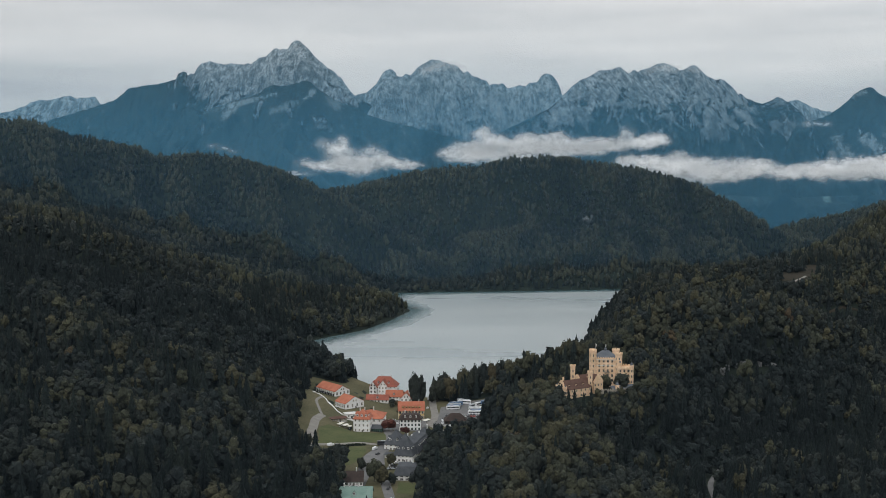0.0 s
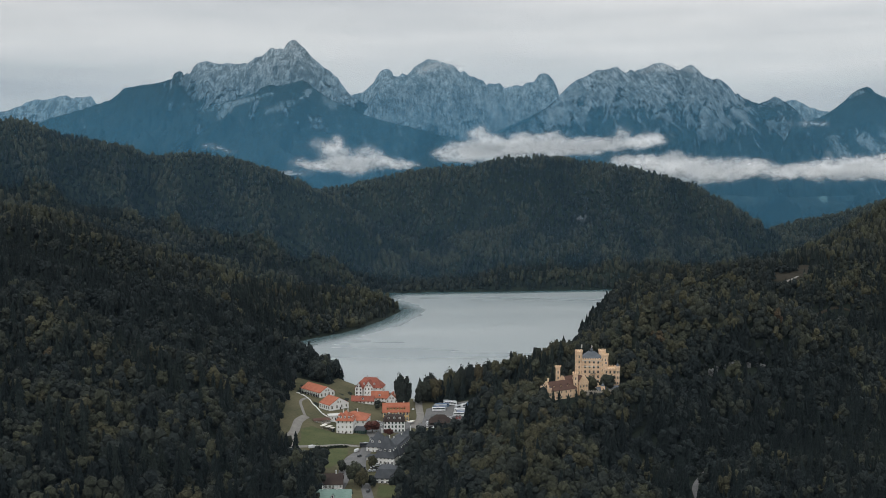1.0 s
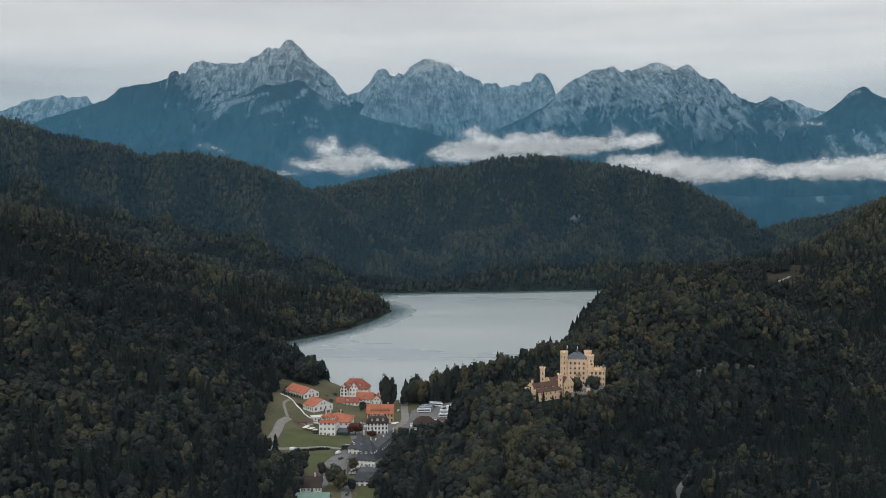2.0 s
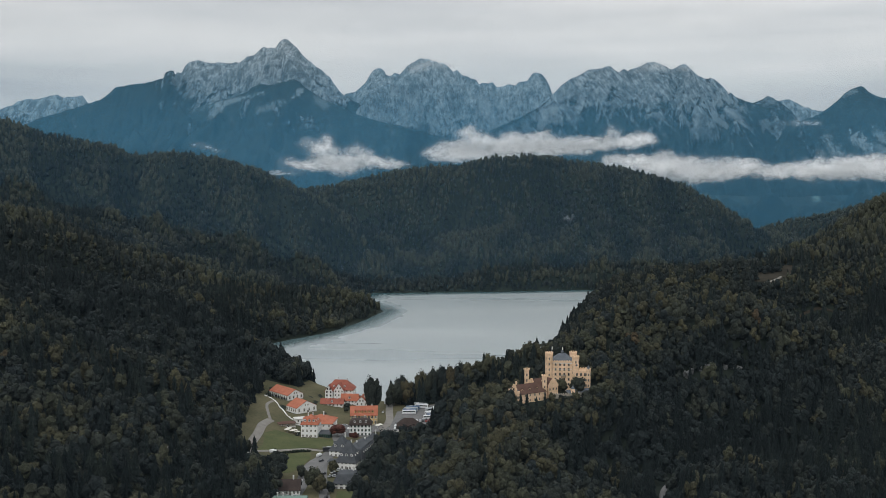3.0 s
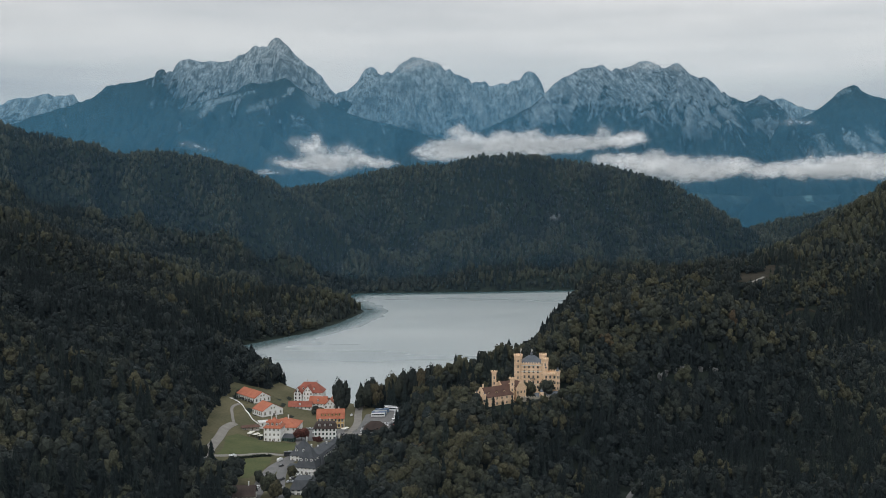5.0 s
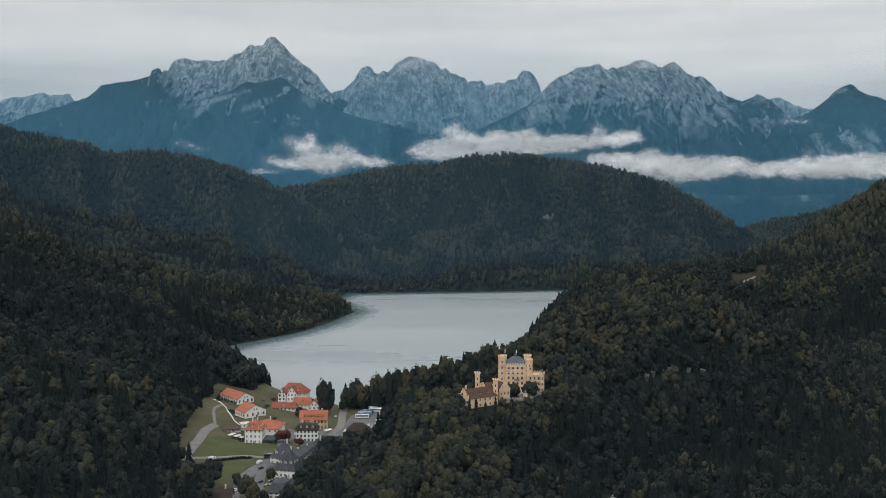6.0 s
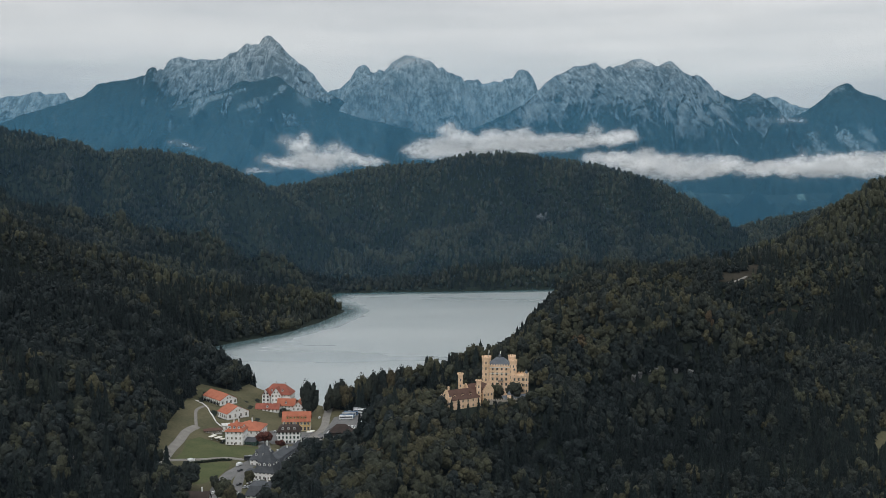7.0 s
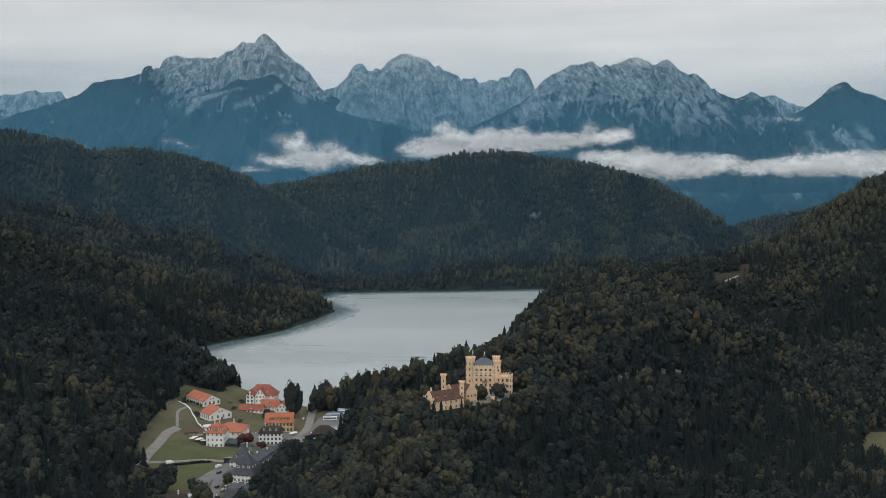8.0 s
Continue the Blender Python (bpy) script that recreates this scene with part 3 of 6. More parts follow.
def scatter():
    """All trees of the valley: x, y, z, width, height, turn, tint, fir or not."""
    out = []
    for y0, y1, step in ((515, 1000, 7.7), (1000, 1500, 8.4), (1500, 2700, 8.8)):
        gx, gy = np.meshgrid(np.arange(-1400, 1400, step), np.arange(y0, y1, step))
        x = (gx + RNG.uniform(-0.48, 0.48, gx.shape) * step).ravel()
        y = (gy + RNG.uniform(-0.48, 0.48, gy.shape) * step).ravel()
        keep = (x > -0.43 * y - 30) & (x < 0.43 * y + 80)
        keep &= ~((y > 2420) & (x < 620)) & ~((y > 2215) & (x < -330))
        x, y = x[keep], y[keep]
        z = height(x, y)
        keep = (inside(x, y, LAKE) < -1.5) & (inside(x, y, CLEAR) < 2) & (z > -30) & free(x, y)
        out.append(np.stack([x[keep], y[keep], z[keep]], 1))
    # steep faces show more ground in plan than they cover: a second, closer planting there
    gx, gy = np.meshgrid(np.arange(-330, 620, 6.0), np.arange(640, 1480, 6.0))
    x, y = (gx + RNG.uniform(-3, 3, gx.shape)).ravel(), (gy + RNG.uniform(-3, 3, gy.shape)).ravel()
    slope = np.hypot(height(x + 5, y) - height(x - 5, y), height(x, y + 5) - height(x, y - 5)) / 10
    keep = (slope > 0.55) & (RNG.uniform(0, 1, len(x)) < 0.9 * smooth(0.5, 0.9, slope)) & (inside(x, y, LAKE) < -3) & (inside(x, y, CLEAR) < 2) & free(x, y) & (x < 0.43 * y + 80)
    out.append(np.stack([x[keep], y[keep], height(x[keep], y[keep])], 1))
    p = np.concatenate(out)
    x, y, z = p.T
    # ribs carry broadleaf trees, hollows the dark firs; tint also paints gully shade
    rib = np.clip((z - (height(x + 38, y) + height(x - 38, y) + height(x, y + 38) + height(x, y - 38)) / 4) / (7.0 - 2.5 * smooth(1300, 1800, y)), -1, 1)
    fir_share = (-0.22 - 0.15 * smooth(1300, 1800, y)) * rib + 0.40 + 0.62 * fractal(x, y, 120, 51, 3) + 0.32 * smooth(-140, -260, x) * smooth(1350, 1050, y) + 0.25 * smooth(120, 200, z) + 0.1 * smooth(45, 70, x) * smooth(200, 150, x) * smooth(885, 930, y) * smooth(1040, 1005, y) + 0.28 * smooth(130, 240, x) * smooth(1050, 950, y) - 0.3 * smooth(950, 850, y) * smooth(-60, 0, x) * smooth(170, 110, x)
    fir_share = fir_share - 0.16 * smooth(1500, 1900, y) - 0.6 * smooth(1.0, 0.6, np.hypot((x + 345) / 150, (y - 1660) / 60))
    fir = RNG.uniform(0, 1, len(x)) < np.clip(fir_share, 0.1, 0.85)
    size = RNG.uniform(0.55, 1.3, len(x)) * (1 + 0.18 * fractal(x, y, 60, 77, 2))
    size = size * (1 - 0.5 * smooth(-15, -4, inside(x, y, CASTLE_YARD)) * smooth(880, 860, y))
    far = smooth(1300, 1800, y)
    size = size * (1 - 0.45 * smooth(1.0, 0.6, np.hypot((x + 345) / 150, (y - 1660) / 60)))
    high = np.where(fir, 20.5 - 7.5 * far, 11.5 - 0.5 * far) * size
    wide = np.where(fir, 4.3 - 0.2 * far, 5.9 + 0.4 * far) * size * RNG.uniform(0.85, 1.15, len(x))
    high = high * np.where(fir, 1, RNG.uniform(0.85, 1.35, len(x)))
    young = smooth(1.0, 0.6, np.hypot((x + 0.12 * (y - 1660) + 345) / 150, (y - 1660) / 60))
    # the rib term puts lit crests and shaded gullies into the leaf colour
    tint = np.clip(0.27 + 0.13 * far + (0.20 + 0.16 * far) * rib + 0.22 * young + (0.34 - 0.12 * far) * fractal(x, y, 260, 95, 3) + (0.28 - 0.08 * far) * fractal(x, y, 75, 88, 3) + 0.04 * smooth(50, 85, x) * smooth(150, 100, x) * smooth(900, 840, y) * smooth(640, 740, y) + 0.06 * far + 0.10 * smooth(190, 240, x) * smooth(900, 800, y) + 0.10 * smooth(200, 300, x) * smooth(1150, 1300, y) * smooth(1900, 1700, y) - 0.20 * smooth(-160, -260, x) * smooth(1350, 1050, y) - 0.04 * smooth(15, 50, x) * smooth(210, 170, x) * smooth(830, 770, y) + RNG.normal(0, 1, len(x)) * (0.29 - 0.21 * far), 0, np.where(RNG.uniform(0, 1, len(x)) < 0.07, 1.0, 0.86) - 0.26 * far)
    return np.stack([x, y, z - np.where(fir, 0.5, (-3.0 + 4.0 * smooth(1050, 1350, y)) * size), wide, high, RNG.uniform(0, 6.28, len(x)), tint, fir], 1)


def free(x, y):
    """False where roads, the castle and open slopes keep trees away."""
    ok = inside(x, y, CASTLE_YARD) < -2
    for way, half in OPEN_WAYS:
        for (x0, y0), (x1, y1) in zip(way, way[1:]):
            dx, dy = x1 - x0, y1 - y0
            s = np.clip(((x - x0) * dx + (y - y0) * dy) / (dx * dx + dy * dy), 0, 1)
            ok &= np.hypot(x - x0 - s * dx, y - y0 - s * dy) > half
    return ok


OPEN_WAYS = [([(-147, 724), (-143, 752), (-145, 796)], 4.5), ([(-178, 640), (-147, 724)], 2.0), ([(180, 690), (186, 728), (194, 752), (204, 776)], 3.0),
             ([(452, 1396), (482, 1412), (512, 1456)], 11.0), ([(256, 962), (280, 977), (306, 990)], 8.0), ([(446, 1376), (478, 1392)], 7.0), ([(474, 1328), (530, 1348)], 6.0), ([(450, 900), (462, 934), (482, 968), (498, 1000)], 14.0), ([(84, 824), (96, 820), (112, 828)], 5.0)]

TREES = scatter()
order = np.argsort(np.where((TREES[:, 1] > 600) & (TREES[:, 0] > -300) & (TREES[:, 0] < 330), TREES[:, 1], 1e9))
SINGLE, TREES = TREES[order[:280]], TREES[order[280:]]
fir, near, mid = TREES[:, 7] > 0.5, TREES[:, 1] < 1000, (TREES[:, 1] >= 1000) & (TREES[:, 1] < 1450)
trng = np.random.RandomState(11)
BROAD_NEAR = [broadleaf(trng, 6, 64, 0.13, trng.uniform(0.95, 1.5)) for _ in range(10)]
BROAD_MID = [broadleaf(trng, 4, 16, 0.19, trng.uniform(0.95, 1.35)) for _ in range(8)]
BROAD_FAR = [broadleaf(trng, 0, 0, 0.3, trng.uniform(0.9, 1.5)) for _ in range(5)] + [broadleaf(trng, 1, 0, 0.4, trng.uniform(0.9, 1.3)) for _ in range(4)]
FIR_NEAR = [conifer(trng, 8, 6) for _ in range(6)]
FIR_MID = [conifer(trng, 5, 5) for _ in range(5)]
FIR_FAR = [conifer(trng, 3, 4) for _ in range(5)]
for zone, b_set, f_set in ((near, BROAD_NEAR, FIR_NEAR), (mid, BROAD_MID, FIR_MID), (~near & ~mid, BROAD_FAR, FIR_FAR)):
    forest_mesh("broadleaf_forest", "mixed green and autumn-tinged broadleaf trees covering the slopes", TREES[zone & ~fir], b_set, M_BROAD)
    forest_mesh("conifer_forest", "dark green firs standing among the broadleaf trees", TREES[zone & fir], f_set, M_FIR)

# ---- parts and small meshes ----
def box(bm, cx, cy, cz, sx, sy, sz, m=None):
    """A box by its middle and size."""
    v = [bm.verts.new((m or Matrix()) @ Vector((cx + a * sx / 2, cy + b * sy / 2, cz + c * sz / 2))) for a in (-1, 1) for b in (-1, 1) for c in (-1, 1)]
    for f in ((0, 1, 3, 2), (4, 6, 7, 5), (0, 4, 5, 1), (2, 3, 7, 6), (0, 2, 6, 4), (1, 5, 7, 3)):
        bm.faces.new([v[i] for i in f])


def solid(bm, points, faces):
    v = [bm.verts.new(p) for p in points]
    for f in faces:
        bm.faces.new([v[i] for i in f])


def prism(bm, cx, cy, z0, z1, r0, r1, sides, turn=0.0):
    """An upright prism or cone."""
    ring = [[bm.verts.new((cx + r * math.cos(turn + 2 * math.pi * i / sides), cy + r * math.sin(turn + 2 * math.pi * i / sides), z)) for i in range(sides)]
            for r, z in ((r0, z0), (max(r1, 0.02), z1))]
    for i in range(sides):
        j = (i + 1) % sides
        bm.faces.new((ring[0][i], ring[0][j], ring[1][j], ring[1][i]))
    bm.faces.new(ring[0][::-1])
    bm.faces.new(ring[1])


def finish(name, bm, material):
    bmesh.ops.recalc_face_normals(bm, faces=bm.faces[:])
    me = bpy.data.meshes.new(name)
    bm.to_mesh(me)
    bm.free()
    me.materials.append(material)
    return me


def part(name, bm, material, parent, label=""):
    ob = new(name, finish(name, bm, material))
    ob.parent = parent
    return tagged(ob, label)


def piece(name, mesh, parent, m, label=""):
    """A part on a mesh that alike parts share."""
    ob = new(name, mesh)
    ob.parent, ob.matrix_basis = parent, m
    return tagged(ob, label)


def thing(name, m, label, category, group=""):
    ob = new(name)
    ob.matrix_basis = m
    return tagged(ob, label, category, group)


def gz(x, y):
    return float(height(x, y))


# ---- materials of the village ----
M_WHITE = grained("white_render", (0.70, 0.70, 0.69), (0.84, 0.84, 0.83), 5.0, 0.85, 0.5)
M_GREYWALL = grained("grey_render", (0.46, 0.46, 0.45), (0.60, 0.60, 0.58), 5.0, 0.85, 0.5)
M_YELLOW = grained("ochre_render", (0.50, 0.34, 0.14), (0.62, 0.44, 0.20), 4.0, 0.85, 0.5)
M_CASTLE = grained("castle_ochre_render", (0.60, 0.420, 0.265), (0.82, 0.600, 0.415), 6.0, 0.88, 0.7)
M_STONE = grained("castle_stone", (0.20, 0.18, 0.15), (0.34, 0.31, 0.26), 3.0, 0.9, 0.4)
M_WOOD = grained("dark_wood", (0.025, 0.020, 0.017), (0.060, 0.048, 0.040), 2.0, 0.8, 0.2)
M_TRIM = grained("pale_trim", (0.58, 0.56, 0.50), (0.70, 0.68, 0.62), 2.0, 0.7, 0.2)
M_GREEN = grained("green_paint", (0.04, 0.09, 0.07), (0.07, 0.13, 0.10), 2.0, 0.6, 0.2)
M_GLASS = Nodes("window_glass", 0.08, 0.0, 0.5).colour((0.02, 0.025, 0.03)).mat
M_ASPHALT = grained("asphalt", (0.1000, 0.1010, 0.1020), (0.1550, 0.1530, 0.1510), 9.0, 0.9, 0.8)
M_GRAVEL = grained("pale_gravel", (0.1500, 0.1420, 0.1280), (0.2300, 0.2180, 0.2000), 6.0, 0.95, 0.5)
M_MEADOW = grained("autumn_meadow", (0.0580, 0.0600, 0.0330), (0.1120, 0.1000, 0.0590), 34.0, 0.95, 2.5, 0.1)
M_LAWN = grained("mown_lawn", (0.0560, 0.0700, 0.0300), (0.0900, 0.0960, 0.0450), 16.0, 0.95, 1.2, 0.1)
M_EARTH = grained("bare_earth", (0.0190, 0.0190, 0.0140), (0.0420, 0.0360, 0.0270), 14.0, 0.95, 1.5, 0.1)
M_HEDGE = foliage("hedge_leaves", ((0.0, (0.016, 0.026, 0.018)), (1.0, (0.024, 0.034, 0.022))), False)
M_RUST = foliage("copper_beech_leaves", ((0.0, (0.060, 0.022, 0.018)), (1.0, (0.085, 0.030, 0.022))), False)
M_STEEL = grained("grey_metal", (0.30, 0.31, 0.32), (0.42, 0.43, 0.44), 1.0, 0.45, 0.1, metal=0.6)
M_RUBBER = grained("tyre_rubber", (0.012, 0.012, 0.012), (0.025, 0.025, 0.025), 0.3, 0.9, 0.05)


def tiles(name, dark, light, course=0.5):
    """Roof tiles: courses in relief, single tiles lighter and darker, patches of weather."""
    n = Nodes(name, 0.85, 0.0, 0.2)
    v = n.position(local=True)
    weather = n.noise(5.0, 4, v)
    single = n.noise(0.35, 2, v)
    tone = n.math("ADD", n.math("MULTIPLY", weather, 0.65), n.math("MULTIPLY", single, 0.35))
    n.colour(n.ramp(tone, (0.33, dark), (0.67, light)))
    wave = n.node("ShaderNodeTexWave")
    wave.bands_direction = "Z"
    wave.inputs["Scale"].default_value = 0.31 / course
    n.put(v, wave.inputs["Vector"])
    n.bump(wave.outputs["Fac"], 0.5, 0.08)
    return n.mat


T_ORANGE = tiles("orange_roof_tiles", (0.27, 0.088, 0.050), (0.42, 0.155, 0.095))
T_RED = tiles("red_roof_tiles", (0.19, 0.064, 0.046), (0.31, 0.105, 0.072))
T_BROWN = tiles("brown_roof_tiles", (0.070, 0.040, 0.032), (0.125, 0.072, 0.055))
T_UMBER = tiles("umber_roof_tiles", (0.030, 0.022, 0.020), (0.060, 0.044, 0.038))
T_SLATE = tiles("slate_roof", (0.044, 0.049, 0.056), (0.088, 0.095, 0.104))
T_COPPER = tiles("green_metal_roof", (0.12, 0.19, 0.165), (0.19, 0.27, 0.24), 0.9)
T_BLUE = tiles("blue_grey_lead_roof", (0.080, 0.092, 0.108), (0.13, 0.145, 0.165))

WINDOW_MESHES = {}


def window_meshes(w, h, trim):
    key = (round(w, 2), round(h, 2), trim.name)
    if key not in WINDOW_MESHES:
        bm = bmesh.new()
        t = 0.16
        for sx, sz, cx, cz in ((w + 2 * t, t, 0, h / 2 + t / 2), (w + 2 * t, t * 1.3, 0, -h / 2 - t / 2), (t, h, -w / 2 - t / 2, 0), (t, h, w / 2 + t / 2, 0), (0.09, h, 0, 0), (w, 0.08, 0, h * 0.15)):
            box(bm, cx, -0.03, cz, sx, 0.18, sz)
        glass = bmesh.new()
        box(glass, 0, 0.0, 0, w, 0.08, h)
        WINDOW_MESHES[key] = (finish("window", bm, trim), finish("pane", glass, M_GLASS))
    return WINDOW_MESHES[key]


def add_window(parent, x, y, z, turn, w=1.3, h=1.8, trim=None):
    frame_mesh, pane_mesh = window_meshes(w, h, trim or M_TRIM)
    ob = piece("window", frame_mesh, parent, pose(x, y, z, 0, 0, turn))
    piece("pane", pane_mesh, ob, Matrix())
    return ob


def window_rows(parent, w, d, z0, storeys, step, cols, side_cols, size=(1.3, 1.8), trim=None, faces="front left right back"):
    for s in range(storeys):
        z = z0 + (s + 0.55) * step
        for face, n, span, put in (("front", cols, w, lambda a: (a, -d / 2 - 0.04, 0)), ("back", cols, w, lambda a: (a, d / 2 + 0.04, 180)),
                                   ("right", side_cols, d, lambda a: (w / 2 + 0.04, a, 90)), ("left", side_cols, d, lambda a: (-w / 2 - 0.04, a, -90))):
            if face in faces:
                for k in range(n):
                    x, y, turn = put((k + 0.5) / n * span - span / 2)
                    add_window(parent, x, y, z, turn, *size, trim)


def roof_shape(bm, w, d, h, rh, style, axis, over=0.7, lip=0.25, top=0.35):
    """A gable, hip or mansard roof as one closed shell over walls w by d that end at h."""
    a, b = w / 2 + over, d / 2 + over
    drop = over * rh / ((d if axis == "x" else w) / 2)
    z0 = h - drop
    low = [(-a, -b), (a, -b), (a, b), (-a, b)]
    if style == "gable":
        top_pts = [(-a, 0), (a, 0)] if axis == "x" else [(0, -b), (0, b)]
    else:
        k = top * min(a, b) if style == "mansard" else 0.0
        run = min(a, b) * 0.98
        top_pts = [(-(a - run), 0), (a - run, 0)] if a >= b else [(0, -(b - run)), (0, b - run)]
    if style == "mansard":
        inset = min(a, b) * 0.36
        mid = [(sx * (a - inset), sy * (b - inset)) for sx, sy in ((-1, -1), (1, -1), (1, 1), (-1, 1))]
        pts = [(x, y, z0 - lip) for x, y in low] + [(x, y, z0) for x, y in low] + [(x, y, h + rh * 0.72) for x, y in mid]
        run = min(a, b) - inset
        ra, rb = a - inset, b - inset
        ridge_pts = [(-(ra - run), 0), (ra - run, 0)] if ra >= rb else [(0, -(rb - run)), (0, rb - run)]
        if ra >= rb:
            faces = [(8, 9, 13, 12), (10, 11, 12, 13), (8, 12, 11), (9, 10, 13)]
        else:
            faces = [(8, 9, 12), (9, 10, 13, 12), (10, 11, 13), (11, 8, 12, 13)]
        pts += [(x, y, h + rh) for x, y in ridge_pts]
        faces += [(0, 1, 5, 4), (1, 2, 6, 5), (2, 3, 7, 6), (3, 0, 4, 7), (4, 5, 9, 8), (5, 6, 10, 9), (6, 7, 11, 10), (7, 4, 8, 11), (3, 2, 1, 0)]
    else:
        if style == "gable":
            half, run = (b, a) if axis == "x" else (a, b)
            ring = [(-half, z0 - lip), (0, h + rh - lip), (half, z0 - lip), (half, z0), (0, h + rh), (-half, z0)]
            pts = [(s * run, q, z) if axis == "x" else (q, s * run, z) for s in (-1, 1) for q, z in ring]
            faces = [(0, 1, 4, 5), (1, 2, 3, 4), (6, 11, 10, 7), (7, 10, 9, 8)] + [(i, (i + 1) % 6, 6 + (i + 1) % 6, 6 + i) for i in range(6)]
        else:
            pts = [(x, y, z0 - lip) for x, y in low] + [(x, y, z0) for x, y in low] + [(x, y, h + rh) for x, y in top_pts]
            faces = [(0, 1, 5, 4), (1, 2, 6, 5), (2, 3, 7, 6), (3, 0, 4, 7), (3, 2, 1, 0)]
            faces += [(4, 5, 9, 8), (6, 7, 8, 9), (7, 4, 8), (5, 6, 9)] if a >= b else [(4, 5, 8), (5, 6, 9, 8), (6, 7, 9), (7, 4, 8, 9)]
    solid(bm, pts, faces)


def dormer(parent, x, y, z, turn, roof_material, wall_material, size=1.6):
    bm = bmesh.new()
    s = size
    solid(bm, [(-s / 2, 0, 0), (s / 2, 0, 0), (s / 2, 2.2 * s, 0), (-s / 2, 2.2 * s, 0), (-s / 2, 0, s), (s / 2, 0, s), (s / 2, 2.2 * s, s), (-s / 2, 2.2 * s, s)],
          [(0, 1, 5, 4), (1, 2, 6, 5), (2, 3, 7, 6), (3, 0, 4, 7), (4, 5, 6, 7), (3, 2, 1, 0)])
    ob = part("dormer", bm, wall_material, parent)
    ob.matrix_basis = pose(x, y, z, 0, 0, turn)
    bm = bmesh.new()
    roof_shape(bm, s, 2.2 * s, s, 0.55 * s, "gable", "y", 0.25, 0.08)
    r = part("dormer_roof", bm, roof_material, ob)
    r.matrix_basis = pose(0, 1.1 * s, 0.01)
    _, pane_mesh = window_meshes(0.9 * s * 0.7, s * 0.62, M_TRIM)
    piece("pane", pane_mesh, ob, pose(0, -0.02, s * 0.5))


def chimney(parent, x, y, z, high=2.0):
    bm = bmesh.new()
    box(bm, x, y, z + high / 2 - 0.6, 0.8, 0.8, high + 1.2)
    box(bm, x, y, z + high, 1.05, 1.05, 0.2)
    part("chimney", bm, M_GREYWALL, parent)


def house(name, label, x, y, turn, w, d, h, rh, style="gable", axis="x", wall=None, roof=None, storeys=2, cols=4, side_cols=3, dormers=0, side_dormers=0,
          chimneys=((0.2, 0.0),), trim=None, base=None, size=(1.05, 1.55), over=0.7, door=True, category="house"):
    wall, roof = wall or M_WHITE, roof or T_RED
    z = gz(x, y) if base is None else base
    home = thing(name, pose(x, y, z, 0, 0, turn), label, category, "village houses")
    bm = bmesh.new()
    if style == "gable":
        if axis == "x":
            ring = [(-d / 2, -3.0), (d / 2, -3.0), (d / 2, h), (0, h + rh - 0.3), (-d / 2, h)]
            pts = [(sx * w / 2, a, b) for sx in (-1, 1) for a, b in ring]
        else:
            ring = [(-w / 2, -3.0), (w / 2, -3.0), (w / 2, h), (0, h + rh - 0.3), (-w / 2, h)]
            pts = [(a, sy * d / 2, b) for sy in (-1, 1) for a, b in ring]
        solid(bm, pts, [(0, 1, 2, 3, 4), (9, 8, 7, 6, 5)] + [(i, (i + 1) % 5, 5 + (i + 1) % 5, 5 + i) for i in range(5)])
    else:
        box(bm, 0, 0, (h - 3.0) / 2, w, d, h + 3.0)
    part("wall", bm, wall, home)
    bm = bmesh.new()
    roof_shape(bm, w, d, h + 0.03, rh, style, axis, over)
    part("roof", bm, roof, home)
    bm = bmesh.new()
    for sx, sy, cx, cy in ((w + 0.16, 0.1, 0, -d / 2 - 0.04), (w + 0.16, 0.1, 0, d / 2 + 0.04), (0.1, d, -w / 2 - 0.04, 0), (0.1, d, w / 2 + 0.04, 0)):
        box(bm, cx, cy, 0.35, sx, sy, 0.7)
    part("plinth", bm, M_GREYWALL, home)
    step = h / storeys
    window_rows(home, w, d, 0.0, storeys, step, cols, side_cols, (size[0], min(size[1], step * 0.58)), trim)
    if style == "gable":
        for k in (-1, 1):
            if axis == "x":
                add_window(home, k * (w / 2 + 0.04), 0, h + rh * 0.28, 90 * k, 1.0, 1.3, trim)
            else:
                for o in (-1.3, 1.3):
                    add_window(home, o, k * (d / 2 + 0.04), h + rh * 0.28, 0 if k < 0 else 180, 1.0, 1.3, trim)
    if door:
        bm = bmesh.new()
        box(bm, w * 0.06, -d / 2 - 0.05, 1.1, 1.3, 0.16, 2.2)
        part("door", bm, M_WOOD, home)
    for k in range(dormers):
        a = ((k + 0.5) / dormers - 0.5) * w * 0.78
        dormer(home, a, -d / 2 + d * (0.04 if style == "mansard" else 0.08), h + rh * (0.36 if style == "mansard" else 0.24) - 0.2, 0, roof, wall)
    for k in range(side_dormers):
        a = ((k + 0.5) / side_dormers - 0.5) * d * 0.7
        for sx in (-1, 1):
            dormer(home, sx * (w / 2 - w * (0.04 if style == "mansard" else 0.08)), a, h + rh * (0.36 if style == "mansard" else 0.24) - 0.2, 90 * sx, roof, wall)
    for cx, cy in chimneys:
        chimney(home, cx * w, cy * d, h + rh * (1 - abs(cy if axis == "x" else cx) * 2 * 0.9))
    return home


